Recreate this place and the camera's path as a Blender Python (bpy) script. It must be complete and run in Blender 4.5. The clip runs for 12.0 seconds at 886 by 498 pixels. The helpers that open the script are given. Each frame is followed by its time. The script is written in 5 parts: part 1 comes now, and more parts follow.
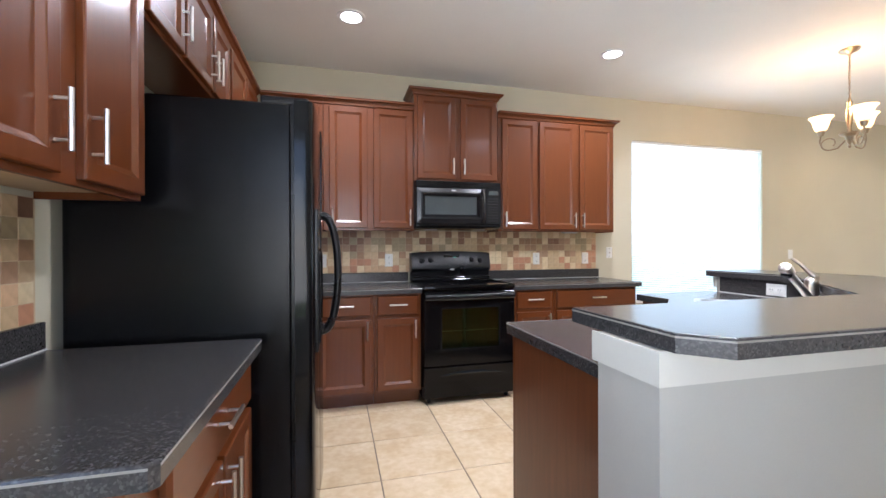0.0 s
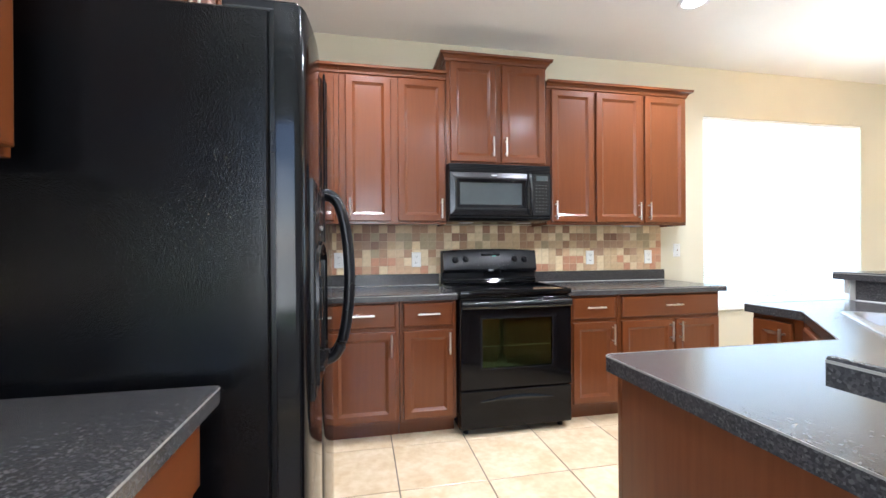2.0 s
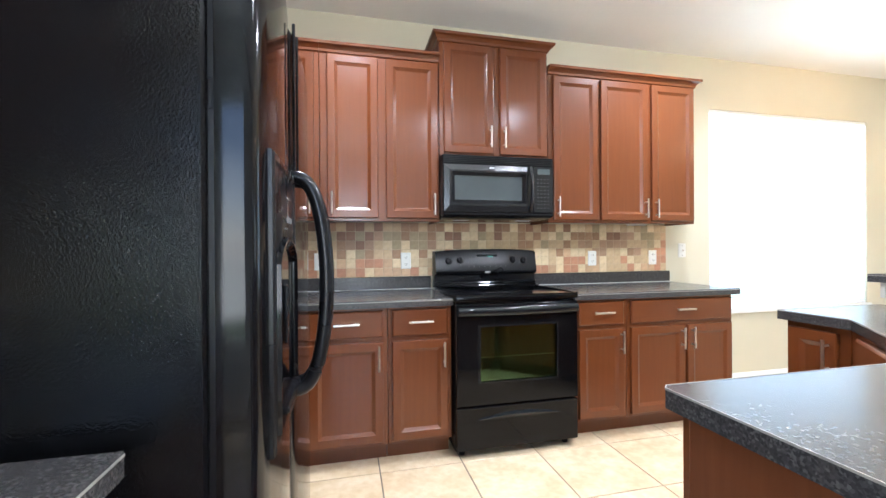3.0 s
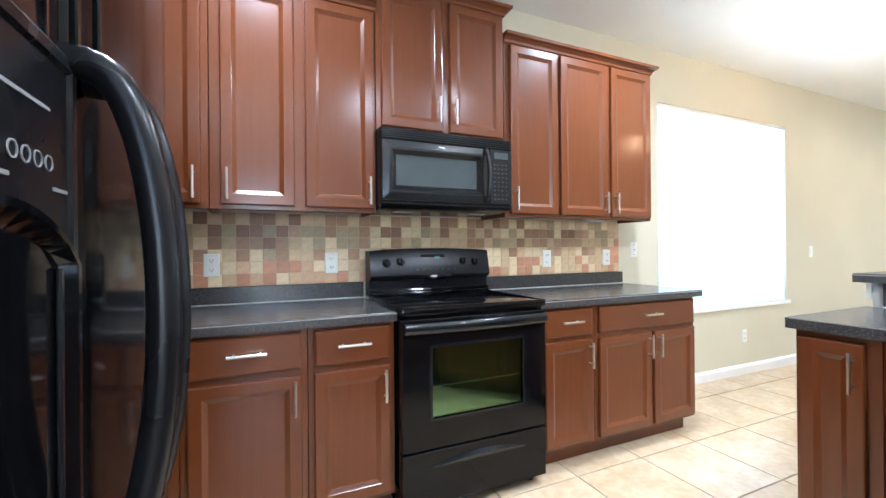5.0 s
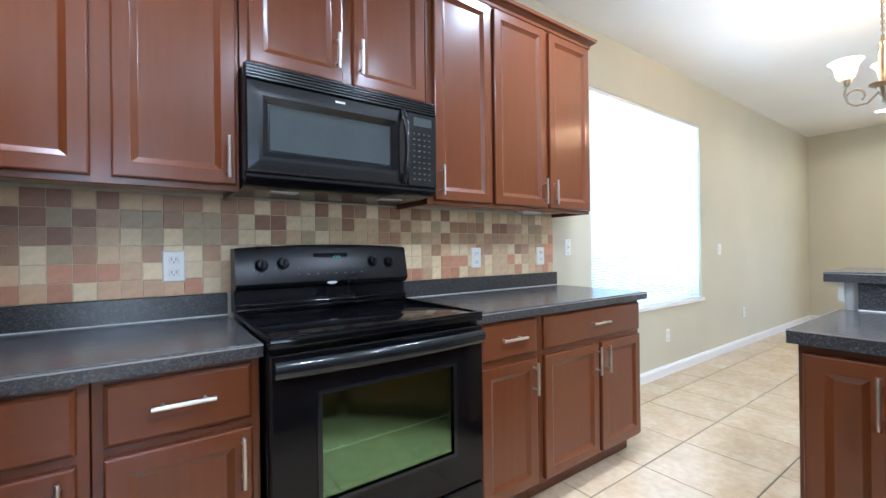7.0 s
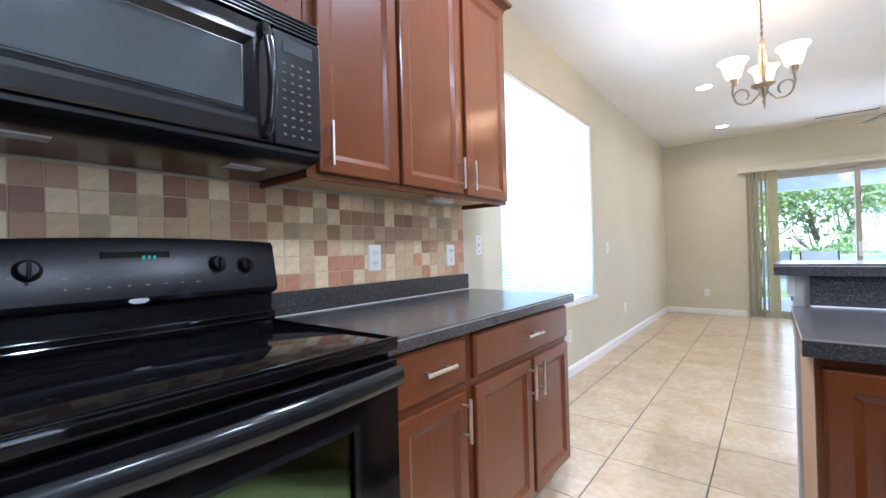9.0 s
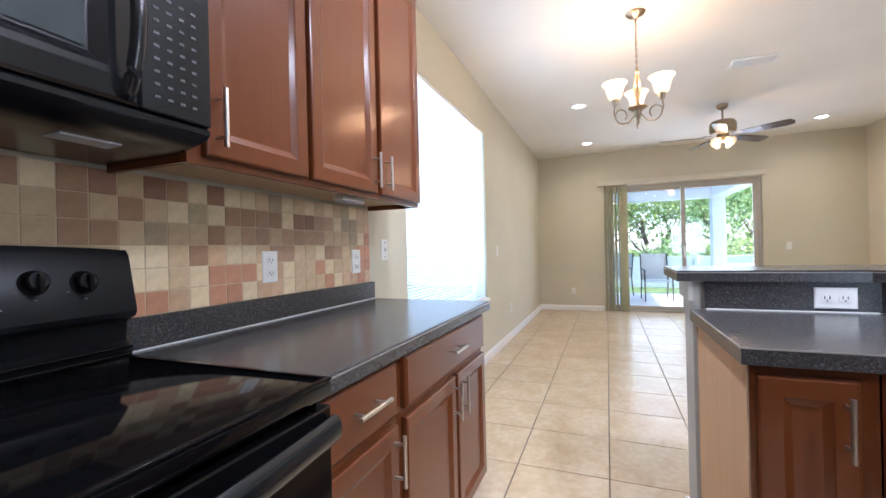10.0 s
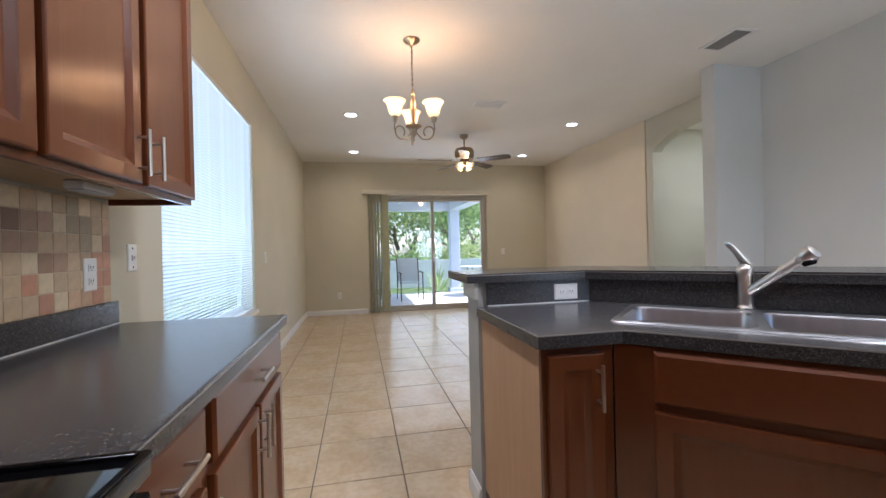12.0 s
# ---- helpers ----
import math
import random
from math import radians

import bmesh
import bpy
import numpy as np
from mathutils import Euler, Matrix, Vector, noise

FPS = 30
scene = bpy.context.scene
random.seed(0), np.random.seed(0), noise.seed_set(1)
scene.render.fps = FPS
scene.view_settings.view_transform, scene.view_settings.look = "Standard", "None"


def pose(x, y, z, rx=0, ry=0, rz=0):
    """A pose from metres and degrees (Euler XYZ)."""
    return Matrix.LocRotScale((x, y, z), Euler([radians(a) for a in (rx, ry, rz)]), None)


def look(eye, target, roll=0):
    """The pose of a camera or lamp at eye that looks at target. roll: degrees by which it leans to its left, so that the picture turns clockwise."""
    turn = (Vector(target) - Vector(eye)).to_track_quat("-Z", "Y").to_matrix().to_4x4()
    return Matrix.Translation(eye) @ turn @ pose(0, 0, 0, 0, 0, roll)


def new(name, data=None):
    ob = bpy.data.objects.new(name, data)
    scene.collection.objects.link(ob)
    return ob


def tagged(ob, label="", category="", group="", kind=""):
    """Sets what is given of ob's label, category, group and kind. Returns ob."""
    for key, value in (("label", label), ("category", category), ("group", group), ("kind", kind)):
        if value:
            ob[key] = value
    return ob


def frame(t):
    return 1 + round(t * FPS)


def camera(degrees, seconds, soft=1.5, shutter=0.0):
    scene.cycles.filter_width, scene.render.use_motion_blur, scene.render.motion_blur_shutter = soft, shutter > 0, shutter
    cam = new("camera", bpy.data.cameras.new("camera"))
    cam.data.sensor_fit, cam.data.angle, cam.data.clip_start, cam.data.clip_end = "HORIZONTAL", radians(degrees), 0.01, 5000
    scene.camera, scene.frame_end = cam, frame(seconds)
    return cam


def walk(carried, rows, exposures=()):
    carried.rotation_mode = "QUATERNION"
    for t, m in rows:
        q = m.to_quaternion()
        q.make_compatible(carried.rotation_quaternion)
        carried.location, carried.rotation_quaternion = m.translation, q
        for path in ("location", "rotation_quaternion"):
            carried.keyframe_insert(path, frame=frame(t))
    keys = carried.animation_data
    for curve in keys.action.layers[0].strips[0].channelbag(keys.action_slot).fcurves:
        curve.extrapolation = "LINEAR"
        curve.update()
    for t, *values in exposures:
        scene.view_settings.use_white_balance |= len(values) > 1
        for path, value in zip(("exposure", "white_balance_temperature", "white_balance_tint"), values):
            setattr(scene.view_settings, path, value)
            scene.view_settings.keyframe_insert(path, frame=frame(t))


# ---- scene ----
cam = camera(94.4, 12.0)
PATH = [
    (0, (0.697, 1.331, 1.224), (1.199, 3.266, 1.217), -0.2),
    (0.5, (0.712, 1.47, 1.216), (1.183, 3.414, 1.208), -0.2),
    (1, (0.746, 1.612, 1.207), (1.178, 3.565, 1.2), -0.3),
    (1.5, (0.753, 1.754, 1.197), (1.155, 3.713, 1.193), -0.3),
    (2, (0.742, 1.923, 1.199), (1.132, 3.885, 1.194), -0.4),
    (2.5, (0.729, 2.056, 1.195), (1.138, 4.013, 1.193), -0.4),
    (3, (0.754, 2.203, 1.194), (1.21, 4.15, 1.192), -0.4),
    (3.2, (0.768, 2.262, 1.198), (1.252, 4.202, 1.198), -0.4),
    (5, (0.8, 2.748, 1.179), (1.612, 4.575, 1.182), -0.5),
    (5.5, (0.855, 2.889, 1.164), (1.774, 4.665, 1.165), -0.6),
    (6, (0.911, 3.002, 1.152), (1.926, 4.725, 1.158), -0.7),
    (6.5, (0.986, 3.126, 1.156), (2.081, 4.799, 1.158), -0.7),
    (7, (1.088, 3.248, 1.161), (2.25, 4.876, 1.163), -0.7),
    (8.8, (1.363, 3.646, 1.126), (2.864, 4.967, 1.144), -1.5),
    (9, (1.391, 3.704, 1.131), (2.955, 4.95, 1.143), -1.5),
    (9.5, (1.451, 3.814, 1.147), (3.173, 4.832, 1.159), -1.5),
    (10, (1.475, 3.939, 1.157), (3.332, 4.681, 1.161), -1.4),
    (10.5, (1.473, 4.063, 1.173), (3.426, 4.496, 1.173), -1.5),
    (11, (1.506, 4.137, 1.159), (3.502, 4.261, 1.156), -1.5),
    (11.5, (1.539, 4.167, 1.151), (3.533, 4.003, 1.148), -1.4),
    (12, (1.518, 4.156, 1.172), (3.477, 3.753, 1.17), -1.4),
]
# seconds, stops, white balance in kelvin, tint
EXPO = [(0, 1.98, 5550, 17), (1.5, 2.35, 5450, 14), (2.5, 2.72, 5400, 12), (5.5, 2.52, 5000, 9), (7.0, 2.22, 4850, 10), (8.8, 2.2, 4880, 14), (9.8, 2.05, 5080, 17), (10.5, 1.72, 5450, 18), (11.2, 1.38, 5500, 18), (12.0, 1.2, 5450, 18)]
walk(cam, [(t, look(eye, target, roll)) for t, eye, target, roll in PATH], EXPO)

# ---- world, sun and lamps ----
SUN_EL, SUN_ROT = radians(55), radians(178)
world = bpy.data.worlds.new("sky")
scene.world = world
world.use_nodes = True
wn = world.node_tree.nodes
sky = wn.new("ShaderNodeTexSky")
sky.sky_type, sky.sun_disc, sky.sun_elevation, sky.sun_rotation = "NISHITA", False, SUN_EL, SUN_ROT
wn["Background"].inputs["Strength"].default_value = 0.15
world.node_tree.links.new(sky.outputs["Color"], wn["Background"].inputs["Color"])


def lamp(name, kind, energy, colour, m, **props):
    data = bpy.data.lights.new(name, kind)
    data.energy, data.color = energy, colour
    for key, value in props.items():
        if key == "size":
            data.size = value
        elif key == "size_y":
            data.shape, data.size_y = "RECTANGLE", value
        elif key == "disk":
            data.shape, data.size = "DISK", value
        elif key == "radius":
            data.shadow_soft_size = value
        elif key == "angle":
            data.angle = value
        elif key == "spread":
            data.spread = value
    ob = new(name, data)
    ob.matrix_world = m
    return ob


sun_dir = Vector((math.sin(SUN_ROT) * math.cos(SUN_EL), math.cos(SUN_ROT) * math.cos(SUN_EL), math.sin(SUN_EL)))
lamp("sun", "SUN", 5.0, (1.0, 0.95, 0.86), look(sun_dir * 60, (0, 0, 0)), angle=radians(0.5))
WARM, CAN, CAN_WARM = (1.0, 0.56, 0.25), (1.0, 0.96, 0.90), (1.0, 0.80, 0.56)
CEIL = 2.81
# third and fourth, over the bar, are added out of view as fill light
CANS_AND_FILL = [(0.80, 4.22), (2.90, 4.25), (1.85, 2.40), (2.70, 2.75), (6.57, 4.21), (8.46, 4.20), (6.60, 1.29), (8.44, 1.24)]
for cx, cy in CANS_AND_FILL:
    lamp("can_or_fill_lamp", "AREA", 1.8 if cx > 5 else 8 if cy < 3 else 6.8 if cx > 1.5 else 5.5, CAN_WARM if cx > 5 else CAN, look((cx, cy, CEIL - 0.012), (cx, cy, 0)), disk=0.15, spread=radians(150))
# daylight through the dining window, between its glass and its blind
lamp("window_daylight", "AREA", 8.5, (0.72, 0.90, 1.0), look((4.69, 5.195, 1.51), (4.69, 0, 1.2)), size=1.80, size_y=1.70)
# daylight at the sliding door's opening, outside the glass
lamp("door_daylight", "AREA", 7.5, (0.88, 0.95, 1.0), look((9.52, 2.7, 1.2), (0, 2.7, 0.9)), size=2.2, size_y=2.0)
# daylight through the breakfast nook's window, behind the start of the walk
lamp("nook_daylight", "AREA", 9, (0.80, 0.92, 1.0), look((-0.30, 1.15, 1.40), (1.3, 1.55, 2.8)), size=1.10, size_y=1.50, spread=radians(115))
lamp("entry_daylight", "AREA", 8, (1.0, 0.93, 0.84), look((0.62, 0.30, 1.40), (0.85, 1.8, 2.8)), size=1.10, size_y=1.70, spread=radians(115))
lamp("hall_lamp", "AREA", 9, (1.0, 0.99, 0.90), look((5.35, -0.72, CEIL - 0.03), (5.35, -0.72, 0)), disk=0.25)


# ---- materials ----
def nodes_of(name):
    m = bpy.data.materials.new(name)
    m.use_nodes = True
    nt = m.node_tree
    return m, nt, nt.nodes["Principled BSDF"]


def noise_fac(nt, scale, detail=4.0, stretch=(1, 1, 1), rough=0.55):
    co = nt.nodes.new("ShaderNodeTexCoord")
    mp = nt.nodes.new("ShaderNodeMapping")
    mp.inputs["Scale"].default_value = stretch
    tx = nt.nodes.new("ShaderNodeTexNoise")
    tx.inputs["Scale"].default_value, tx.inputs["Detail"].default_value = scale, detail
    tx.inputs["Roughness"].default_value = rough
    nt.links.new(co.outputs["Object"], mp.inputs["Vector"])
    nt.links.new(mp.outputs["Vector"], tx.inputs["Vector"])
    return tx.outputs["Fac"]


def ramp(nt, fac, stops, constant=False):
    r = nt.nodes.new("ShaderNodeValToRGB")
    if constant:
        r.color_ramp.interpolation = "CONSTANT"
    e = r.color_ramp.elements
    while len(e) < len(stops):
        e.new(0.5)
    for el, (p, c) in zip(e, stops):
        el.position, el.color = p, (*c, 1)
    nt.links.new(fac, r.inputs["Fac"])
    return r.outputs["Color"]


def mix(nt, a, b, fac, how="MIX"):
    n = nt.nodes.new("ShaderNodeMix")
    n.data_type, n.blend_type = "RGBA", how
    for sock, v in ((n.inputs[0], fac), (n.inputs[6], a), (n.inputs[7], b)):
        if isinstance(v, (int, float)):
            sock.default_value = v
        elif isinstance(v, tuple):
            sock.default_value = (*v, 1)
        else:
            nt.links.new(v, sock)
    return n.outputs[2]


def bump(nt, bsdf, fac, strength, dist=0.002):
    b = nt.nodes.new("ShaderNodeBump")
    b.inputs["Strength"].default_value, b.inputs["Distance"].default_value = strength, dist
    nt.links.new(fac, b.inputs["Height"])
    nt.links.new(b.outputs["Normal"], bsdf.inputs["Normal"])


def rough_range(nt, bsdf, fac, lo, hi):
    r = nt.nodes.new("ShaderNodeMapRange")
    r.inputs["To Min"].default_value, r.inputs["To Max"].default_value = lo, hi
    nt.links.new(fac, r.inputs["Value"])
    nt.links.new(r.outputs["Result"], bsdf.inputs["Roughness"])


def scaled(c, k):
    return tuple(min(1.0, v * k) for v in c)


def plain(name, colour, rough=0.5, metal=0.0, vary=0.10, scale=3.0, fine=60.0, bumpy=0.05, stretch=(1, 1, 1), spec=0.5, coat=0.0):
    """Paint, plastic or metal with wear at two scales."""
    m, nt, b = nodes_of(name)
    big, small = noise_fac(nt, scale, 3, stretch), noise_fac(nt, fine, 4, stretch)
    c = ramp(nt, big, [(0.3, scaled(colour, 1 - vary)), (0.7, scaled(colour, 1 + vary * 0.6))])
    c = mix(nt, c, ramp(nt, small, [(0.3, (0.8, 0.8, 0.8)), (0.7, (1, 1, 1))]), 0.35 * min(1, vary * 6), "MULTIPLY")
    nt.links.new(c, b.inputs["Base Color"])
    b.inputs["Metallic"].default_value = metal
    b.inputs["Specular IOR Level"].default_value = spec
    b.inputs["Coat Weight"].default_value = coat
    b.inputs["Coat Roughness"].default_value = 0.12
    rough_range(nt, b, big, max(0.02, rough - 0.06), min(1, rough + 0.06))
    if bumpy:
        bump(nt, b, small, bumpy)
    return m


def wood(name, dark, light, rough=0.40, axis=2, coat=0.75):
    m, nt, b = nodes_of(name)
    st = [9.0, 9.0, 9.0]
    st[axis] = 0.55
    grain = noise_fac(nt, 5.0, 6, tuple(st), 0.6)
    fine = noise_fac(nt, 34.0, 5, tuple(st), 0.7)
    tone = noise_fac(nt, 1.3, 2)
    c = ramp(nt, grain, [(0.25, dark), (0.75, light)])
    c = mix(nt, c, ramp(nt, fine, [(0.35, (0.84, 0.80, 0.78)), (0.65, (1, 1, 1))]), 0.08, "MULTIPLY")
    c = mix(nt, c, ramp(nt, tone, [(0.3, (0.86, 0.82, 0.8)), (0.7, (1, 1, 1))]), 0.7, "MULTIPLY")
    oi = nt.nodes.new("ShaderNodeObjectInfo")
    c = mix(nt, c, ramp(nt, oi.outputs["Random"], [(0.0, (0.86, 0.85, 0.84)), (1.0, (1, 1, 1))]), 0.8, "MULTIPLY")
    nt.links.new(c, b.inputs["Base Color"])
    rough_range(nt, b, tone, rough - 0.03, rough + 0.04)
    b.inputs["Specular IOR Level"].default_value = 0.12
    b.inputs["Coat Weight"].default_value, b.inputs["Coat Roughness"].default_value = coat, 0.20
    bump(nt, b, fine, 0.012, 0.001)
    return m


def speckle(name, stops, rough, scale=230.0):
    """Stone-look laminate: small flakes over clouds."""
    m, nt, b = nodes_of(name)
    co = nt.nodes.new("ShaderNodeTexCoord")
    v = nt.nodes.new("ShaderNodeTexVoronoi")
    v.inputs["Scale"].default_value = scale
    nt.links.new(co.outputs["Object"], v.inputs["Vector"])
    flake = nt.nodes.new("ShaderNodeSeparateColor")
    nt.links.new(v.outputs["Color"], flake.inputs["Color"])
    c = ramp(nt, flake.outputs["Red"], stops)
    cloud = noise_fac(nt, 22.0, 5)
    c = mix(nt, c, ramp(nt, cloud, [(0.35, (0.85, 0.85, 0.86)), (0.65, (1, 1, 1))]), 0.25, "MULTIPLY")
    nt.links.new(c, b.inputs["Base Color"])
    rough_range(nt, b, cloud, rough - 0.02, rough + 0.02)
    b.inputs["Specular IOR Level"].default_value = 0.5
    return m


def stone(name, colour, rough=0.42):
    """A tumbled stone tile: clouds, fine pits and a tone of its own."""
    m, nt, b = nodes_of(name)
    oi = nt.nodes.new("ShaderNodeObjectInfo")
    c = ramp(nt, oi.outputs["Random"], [(0.0, scaled(colour, 0.88)), (1.0, scaled(colour, 1.08))])
    cloud, fine = noise_fac(nt, 30.0, 5), noise_fac(nt, 160.0, 4)
    c = mix(nt, c, ramp(nt, cloud, [(0.3, (0.72, 0.69, 0.66)), (0.7, (1.0, 1.0, 1.0))]), 0.75, "MULTIPLY")
    nt.links.new(c, b.inputs["Base Color"])
    rough_range(nt, b, cloud, rough - 0.08, rough + 0.1)
    bump(nt, b, fine, 0.12, 0.001)
    return m


def floor_tile_material():
    m, nt, b = nodes_of("floor_tile_ceramic")
    oi = nt.nodes.new("ShaderNodeObjectInfo")
    co = nt.nodes.new("ShaderNodeTexCoord")
    add = nt.nodes.new("ShaderNodeVectorMath")
    nt.links.new(co.outputs["Object"], add.inputs[0])
    sc = nt.nodes.new("ShaderNodeVectorMath")
    sc.operation = "SCALE"
    sc.inputs[0].default_value = (37.0, 53.0, 11.0)
    nt.links.new(oi.outputs["Random"], sc.inputs["Scale"])
    nt.links.new(sc.outputs["Vector"], add.inputs[1])
    facs = []
    for scale, detail in ((5.0, 5), (26.0, 6)):
        tx = nt.nodes.new("ShaderNodeTexNoise")
        tx.inputs["Scale"].default_value, tx.inputs["Detail"].default_value = scale, detail
        nt.links.new(add.outputs["Vector"], tx.inputs["Vector"])
        facs.append(tx.outputs["Fac"])
    c = ramp(nt, facs[0], [(0.3, (0.57, 0.435, 0.275)), (0.55, (0.63, 0.505, 0.345)), (0.75, (0.67, 0.55, 0.39))])
    c = mix(nt, c, ramp(nt, facs[1], [(0.35, (0.82, 0.78, 0.72)), (0.65, (1, 1, 1))]), 0.6, "MULTIPLY")
    c = mix(nt, c, ramp(nt, oi.outputs["Random"], [(0.0, (0.91, 0.90, 0.88)), (1.0, (1, 1, 1))]), 1.0, "MULTIPLY")
    nt.links.new(c, b.inputs["Base Color"])
    rough_range(nt, b, facs[1], 0.17, 0.30)
    bump(nt, b, facs[1], 0.08, 0.001)
    return m


def emitter(name, colour, strength):
    m, nt, b = nodes_of(name)
    b.inputs["Base Color"].default_value = (*colour, 1)
    b.inputs["Emission Color"].default_value = (*colour, 1)
    b.inputs["Emission Strength"].default_value = strength
    return m


def glass(name, tint=(1, 1, 1), rough=0.0, gloss=(1, 1, 1), least=0.045):
    """A thin pane: clear, with a gloss that grows at flat angles."""
    m = bpy.data.materials.new(name)
    m.use_nodes = True
    nt = m.node_tree
    nt.nodes.clear()
    out = nt.nodes.new("ShaderNodeOutputMaterial")
    tr, gl, lw, mx = (nt.nodes.new("ShaderNode" + k) for k in ("BsdfTransparent", "BsdfGlossy", "LayerWeight", "MixShader"))
    tr.inputs["Color"].default_value = (*tint, 1)
    gl.inputs["Roughness"].default_value = rough
    gl.inputs["Color"].default_value = (*gloss, 1)
    lw.inputs["Blend"].default_value = 0.5
    pw, ma = nt.nodes.new("ShaderNodeMath"), nt.nodes.new("ShaderNodeMath")
    pw.operation, pw.inputs[1].default_value = "POWER", 4.0
    ma.operation, ma.inputs[1].default_value, ma.inputs[2].default_value = "MULTIPLY_ADD", 0.85, least
    nt.links.new(lw.outputs["Facing"], pw.inputs[0])
    nt.links.new(pw.outputs[0], ma.inputs[0])
    nt.links.new(ma.outputs[0], mx.inputs[0])
    nt.links.new(tr.outputs[0], mx.inputs[1])
    nt.links.new(gl.outputs[0], mx.inputs[2])
    nt.links.new(mx.outputs[0], out.inputs["Surface"])
    return m


def translucent(name, colour, amount=0.5, rough=0.6, random_tone=False, through_colour=None):
    m, nt, b = nodes_of(name)
    out = nt.nodes["Material Output"]
    t, mx = nt.nodes.new("ShaderNodeBsdfTranslucent"), nt.nodes.new("ShaderNodeMixShader")
    fac = noise_fac(nt, 14.0, 3)
    c = ramp(nt, fac, [(0.3, scaled(colour, 0.85)), (0.7, colour)])
    if random_tone:
        g = nt.nodes.new("ShaderNodeNewGeometry")
        c = mix(nt, c, ramp(nt, g.outputs["Random Per Island"], [(0.0, (0.65, 0.72, 0.6)), (0.6, (1, 1, 1)), (1.0, (1, 0.95, 0.6))]), 1.0, "MULTIPLY")
    nt.links.new(c, b.inputs["Base Color"])
    b.inputs["Roughness"].default_value = rough
    if through_colour:
        t.inputs["Color"].default_value = (*through_colour, 1)
    else:
        nt.links.new(c, t.inputs["Color"])
    mx.inputs[0].default_value = amount
    nt.links.new(b.outputs[0], mx.inputs[1])
    nt.links.new(t.outputs[0], mx.inputs[2])
    nt.links.new(mx.outputs[0], out.inputs["Surface"])
    return m


def fridge_side_material():
    m, nt, b = nodes_of("pebbled_black_steel")
    b.inputs["Base Color"].default_value = (0.004, 0.004, 0.0045, 1)
    b.inputs["Specular IOR Level"].default_value = 0.18
    pebble, big = noise_fac(nt, 280.0, 1), noise_fac(nt, 3.0, 3)
    rough_range(nt, b, big, 0.07, 0.11)
    bump(nt, b, pebble, 0.50, 0.0012)
    return m


M_WALL = plain("tan_wall_paint", (0.60, 0.56, 0.425), 0.75, vary=0.05, scale=1.2, fine=140, bumpy=0.12)
M_CREAM = plain("cream_wall_paint", (0.72, 0.64, 0.49), 0.75, vary=0.05, scale=1.2, fine=140, bumpy=0.12)
M_HALL = plain("sage_hall_paint", (0.56, 0.55, 0.46), 0.75, vary=0.05, scale=1.2, fine=140, bumpy=0.12)
M_GREY = plain("grey_wall_paint", (0.67, 0.675, 0.645), 0.75, vary=0.05, scale=1.2, fine=140, bumpy=0.12)
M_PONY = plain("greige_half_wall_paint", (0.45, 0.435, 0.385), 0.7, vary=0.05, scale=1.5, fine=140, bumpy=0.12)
M_BAND = plain("off_white_trim_paint", (0.62, 0.60, 0.53), 0.55, vary=0.05, scale=1.5, fine=140, bumpy=0.08)
M_CEIL = plain("ceiling_paint", (0.82, 0.80, 0.74), 0.85, vary=0.04, scale=1.0, fine=60, bumpy=0.25)
M_TRIM = plain("white_trim_paint", (0.80, 0.79, 0.76), 0.4, vary=0.05)
M_VENT = plain("dusty_grey_vent_paint", (0.36, 0.355, 0.335), 0.6, vary=0.12)
# sliding door frame: grey-beige holds the shade of its backlit inner side
M_SHADED_FRAME = plain("shade_toned_door_frame", (0.44, 0.41, 0.34), 0.45, vary=0.08)
M_VALANCE = plain("cream_valance", (0.62, 0.57, 0.44), 0.5, vary=0.05)
M_WHITE = plain("white_plastic", (0.78, 0.77, 0.73), 0.35, vary=0.05, bumpy=0)
M_CHERRY = wood("cherry_wood", (0.124, 0.0335, 0.0082), (0.144, 0.0410, 0.0100))
M_CHERRY_H = wood("cherry_wood_lying", (0.124, 0.0335, 0.0082), (0.144, 0.0410, 0.0100), axis=0)
M_CHERRY_Y = wood("cherry_wood_lengthwise", (0.124, 0.0335, 0.0082), (0.144, 0.0410, 0.0100), axis=1)
M_PANEL = wood("cherry_side_veneer", (0.13, 0.040, 0.014), (0.17, 0.056, 0.020), 0.4, coat=0.5)
M_MAPLE = wood("maple_side_veneer", (0.58, 0.37, 0.20), (0.66, 0.44, 0.26), 0.5, coat=0.0)
M_UNDER = wood("unstained_underside", (0.56, 0.41, 0.24), (0.66, 0.51, 0.32), 0.55, axis=0, coat=0.0)
M_LAM = speckle("charcoal_laminate", [(0.0, (0.030, 0.028, 0.028)), (0.5, (0.045, 0.0425, 0.042)), (0.82, (0.062, 0.0585, 0.057)), (1.0, (0.092, 0.087, 0.085))], 0.22, 250.0)
# edge line: pale base colour carries the chandelier's highlight along the rim
M_LAM_EDGE = plain("worn_laminate_edge_highlight", (0.27, 0.25, 0.22), 0.35, vary=0.25, fine=120)
M_CAULK = plain("white_caulk", (0.70, 0.69, 0.66), 0.5)
M_BLACK = plain("black_enamel", (0.004, 0.004, 0.0045), 0.10, vary=0.2, bumpy=0.0, spec=0.22)
M_BLACK_MATT = plain("black_plastic", (0.006, 0.006, 0.007), 0.28, vary=0.2, bumpy=0.03, spec=0.22)
M_MW = plain("satin_black_plastic", (0.008, 0.008, 0.009), 0.22, vary=0.2, bumpy=0.02, spec=0.48)
M_GLASSTOP = plain("black_ceramic_glass", (0.003, 0.003, 0.0035), 0.05, vary=0.2, bumpy=0.0, spec=0.25)
M_FRIDGE_SIDE = fridge_side_material()
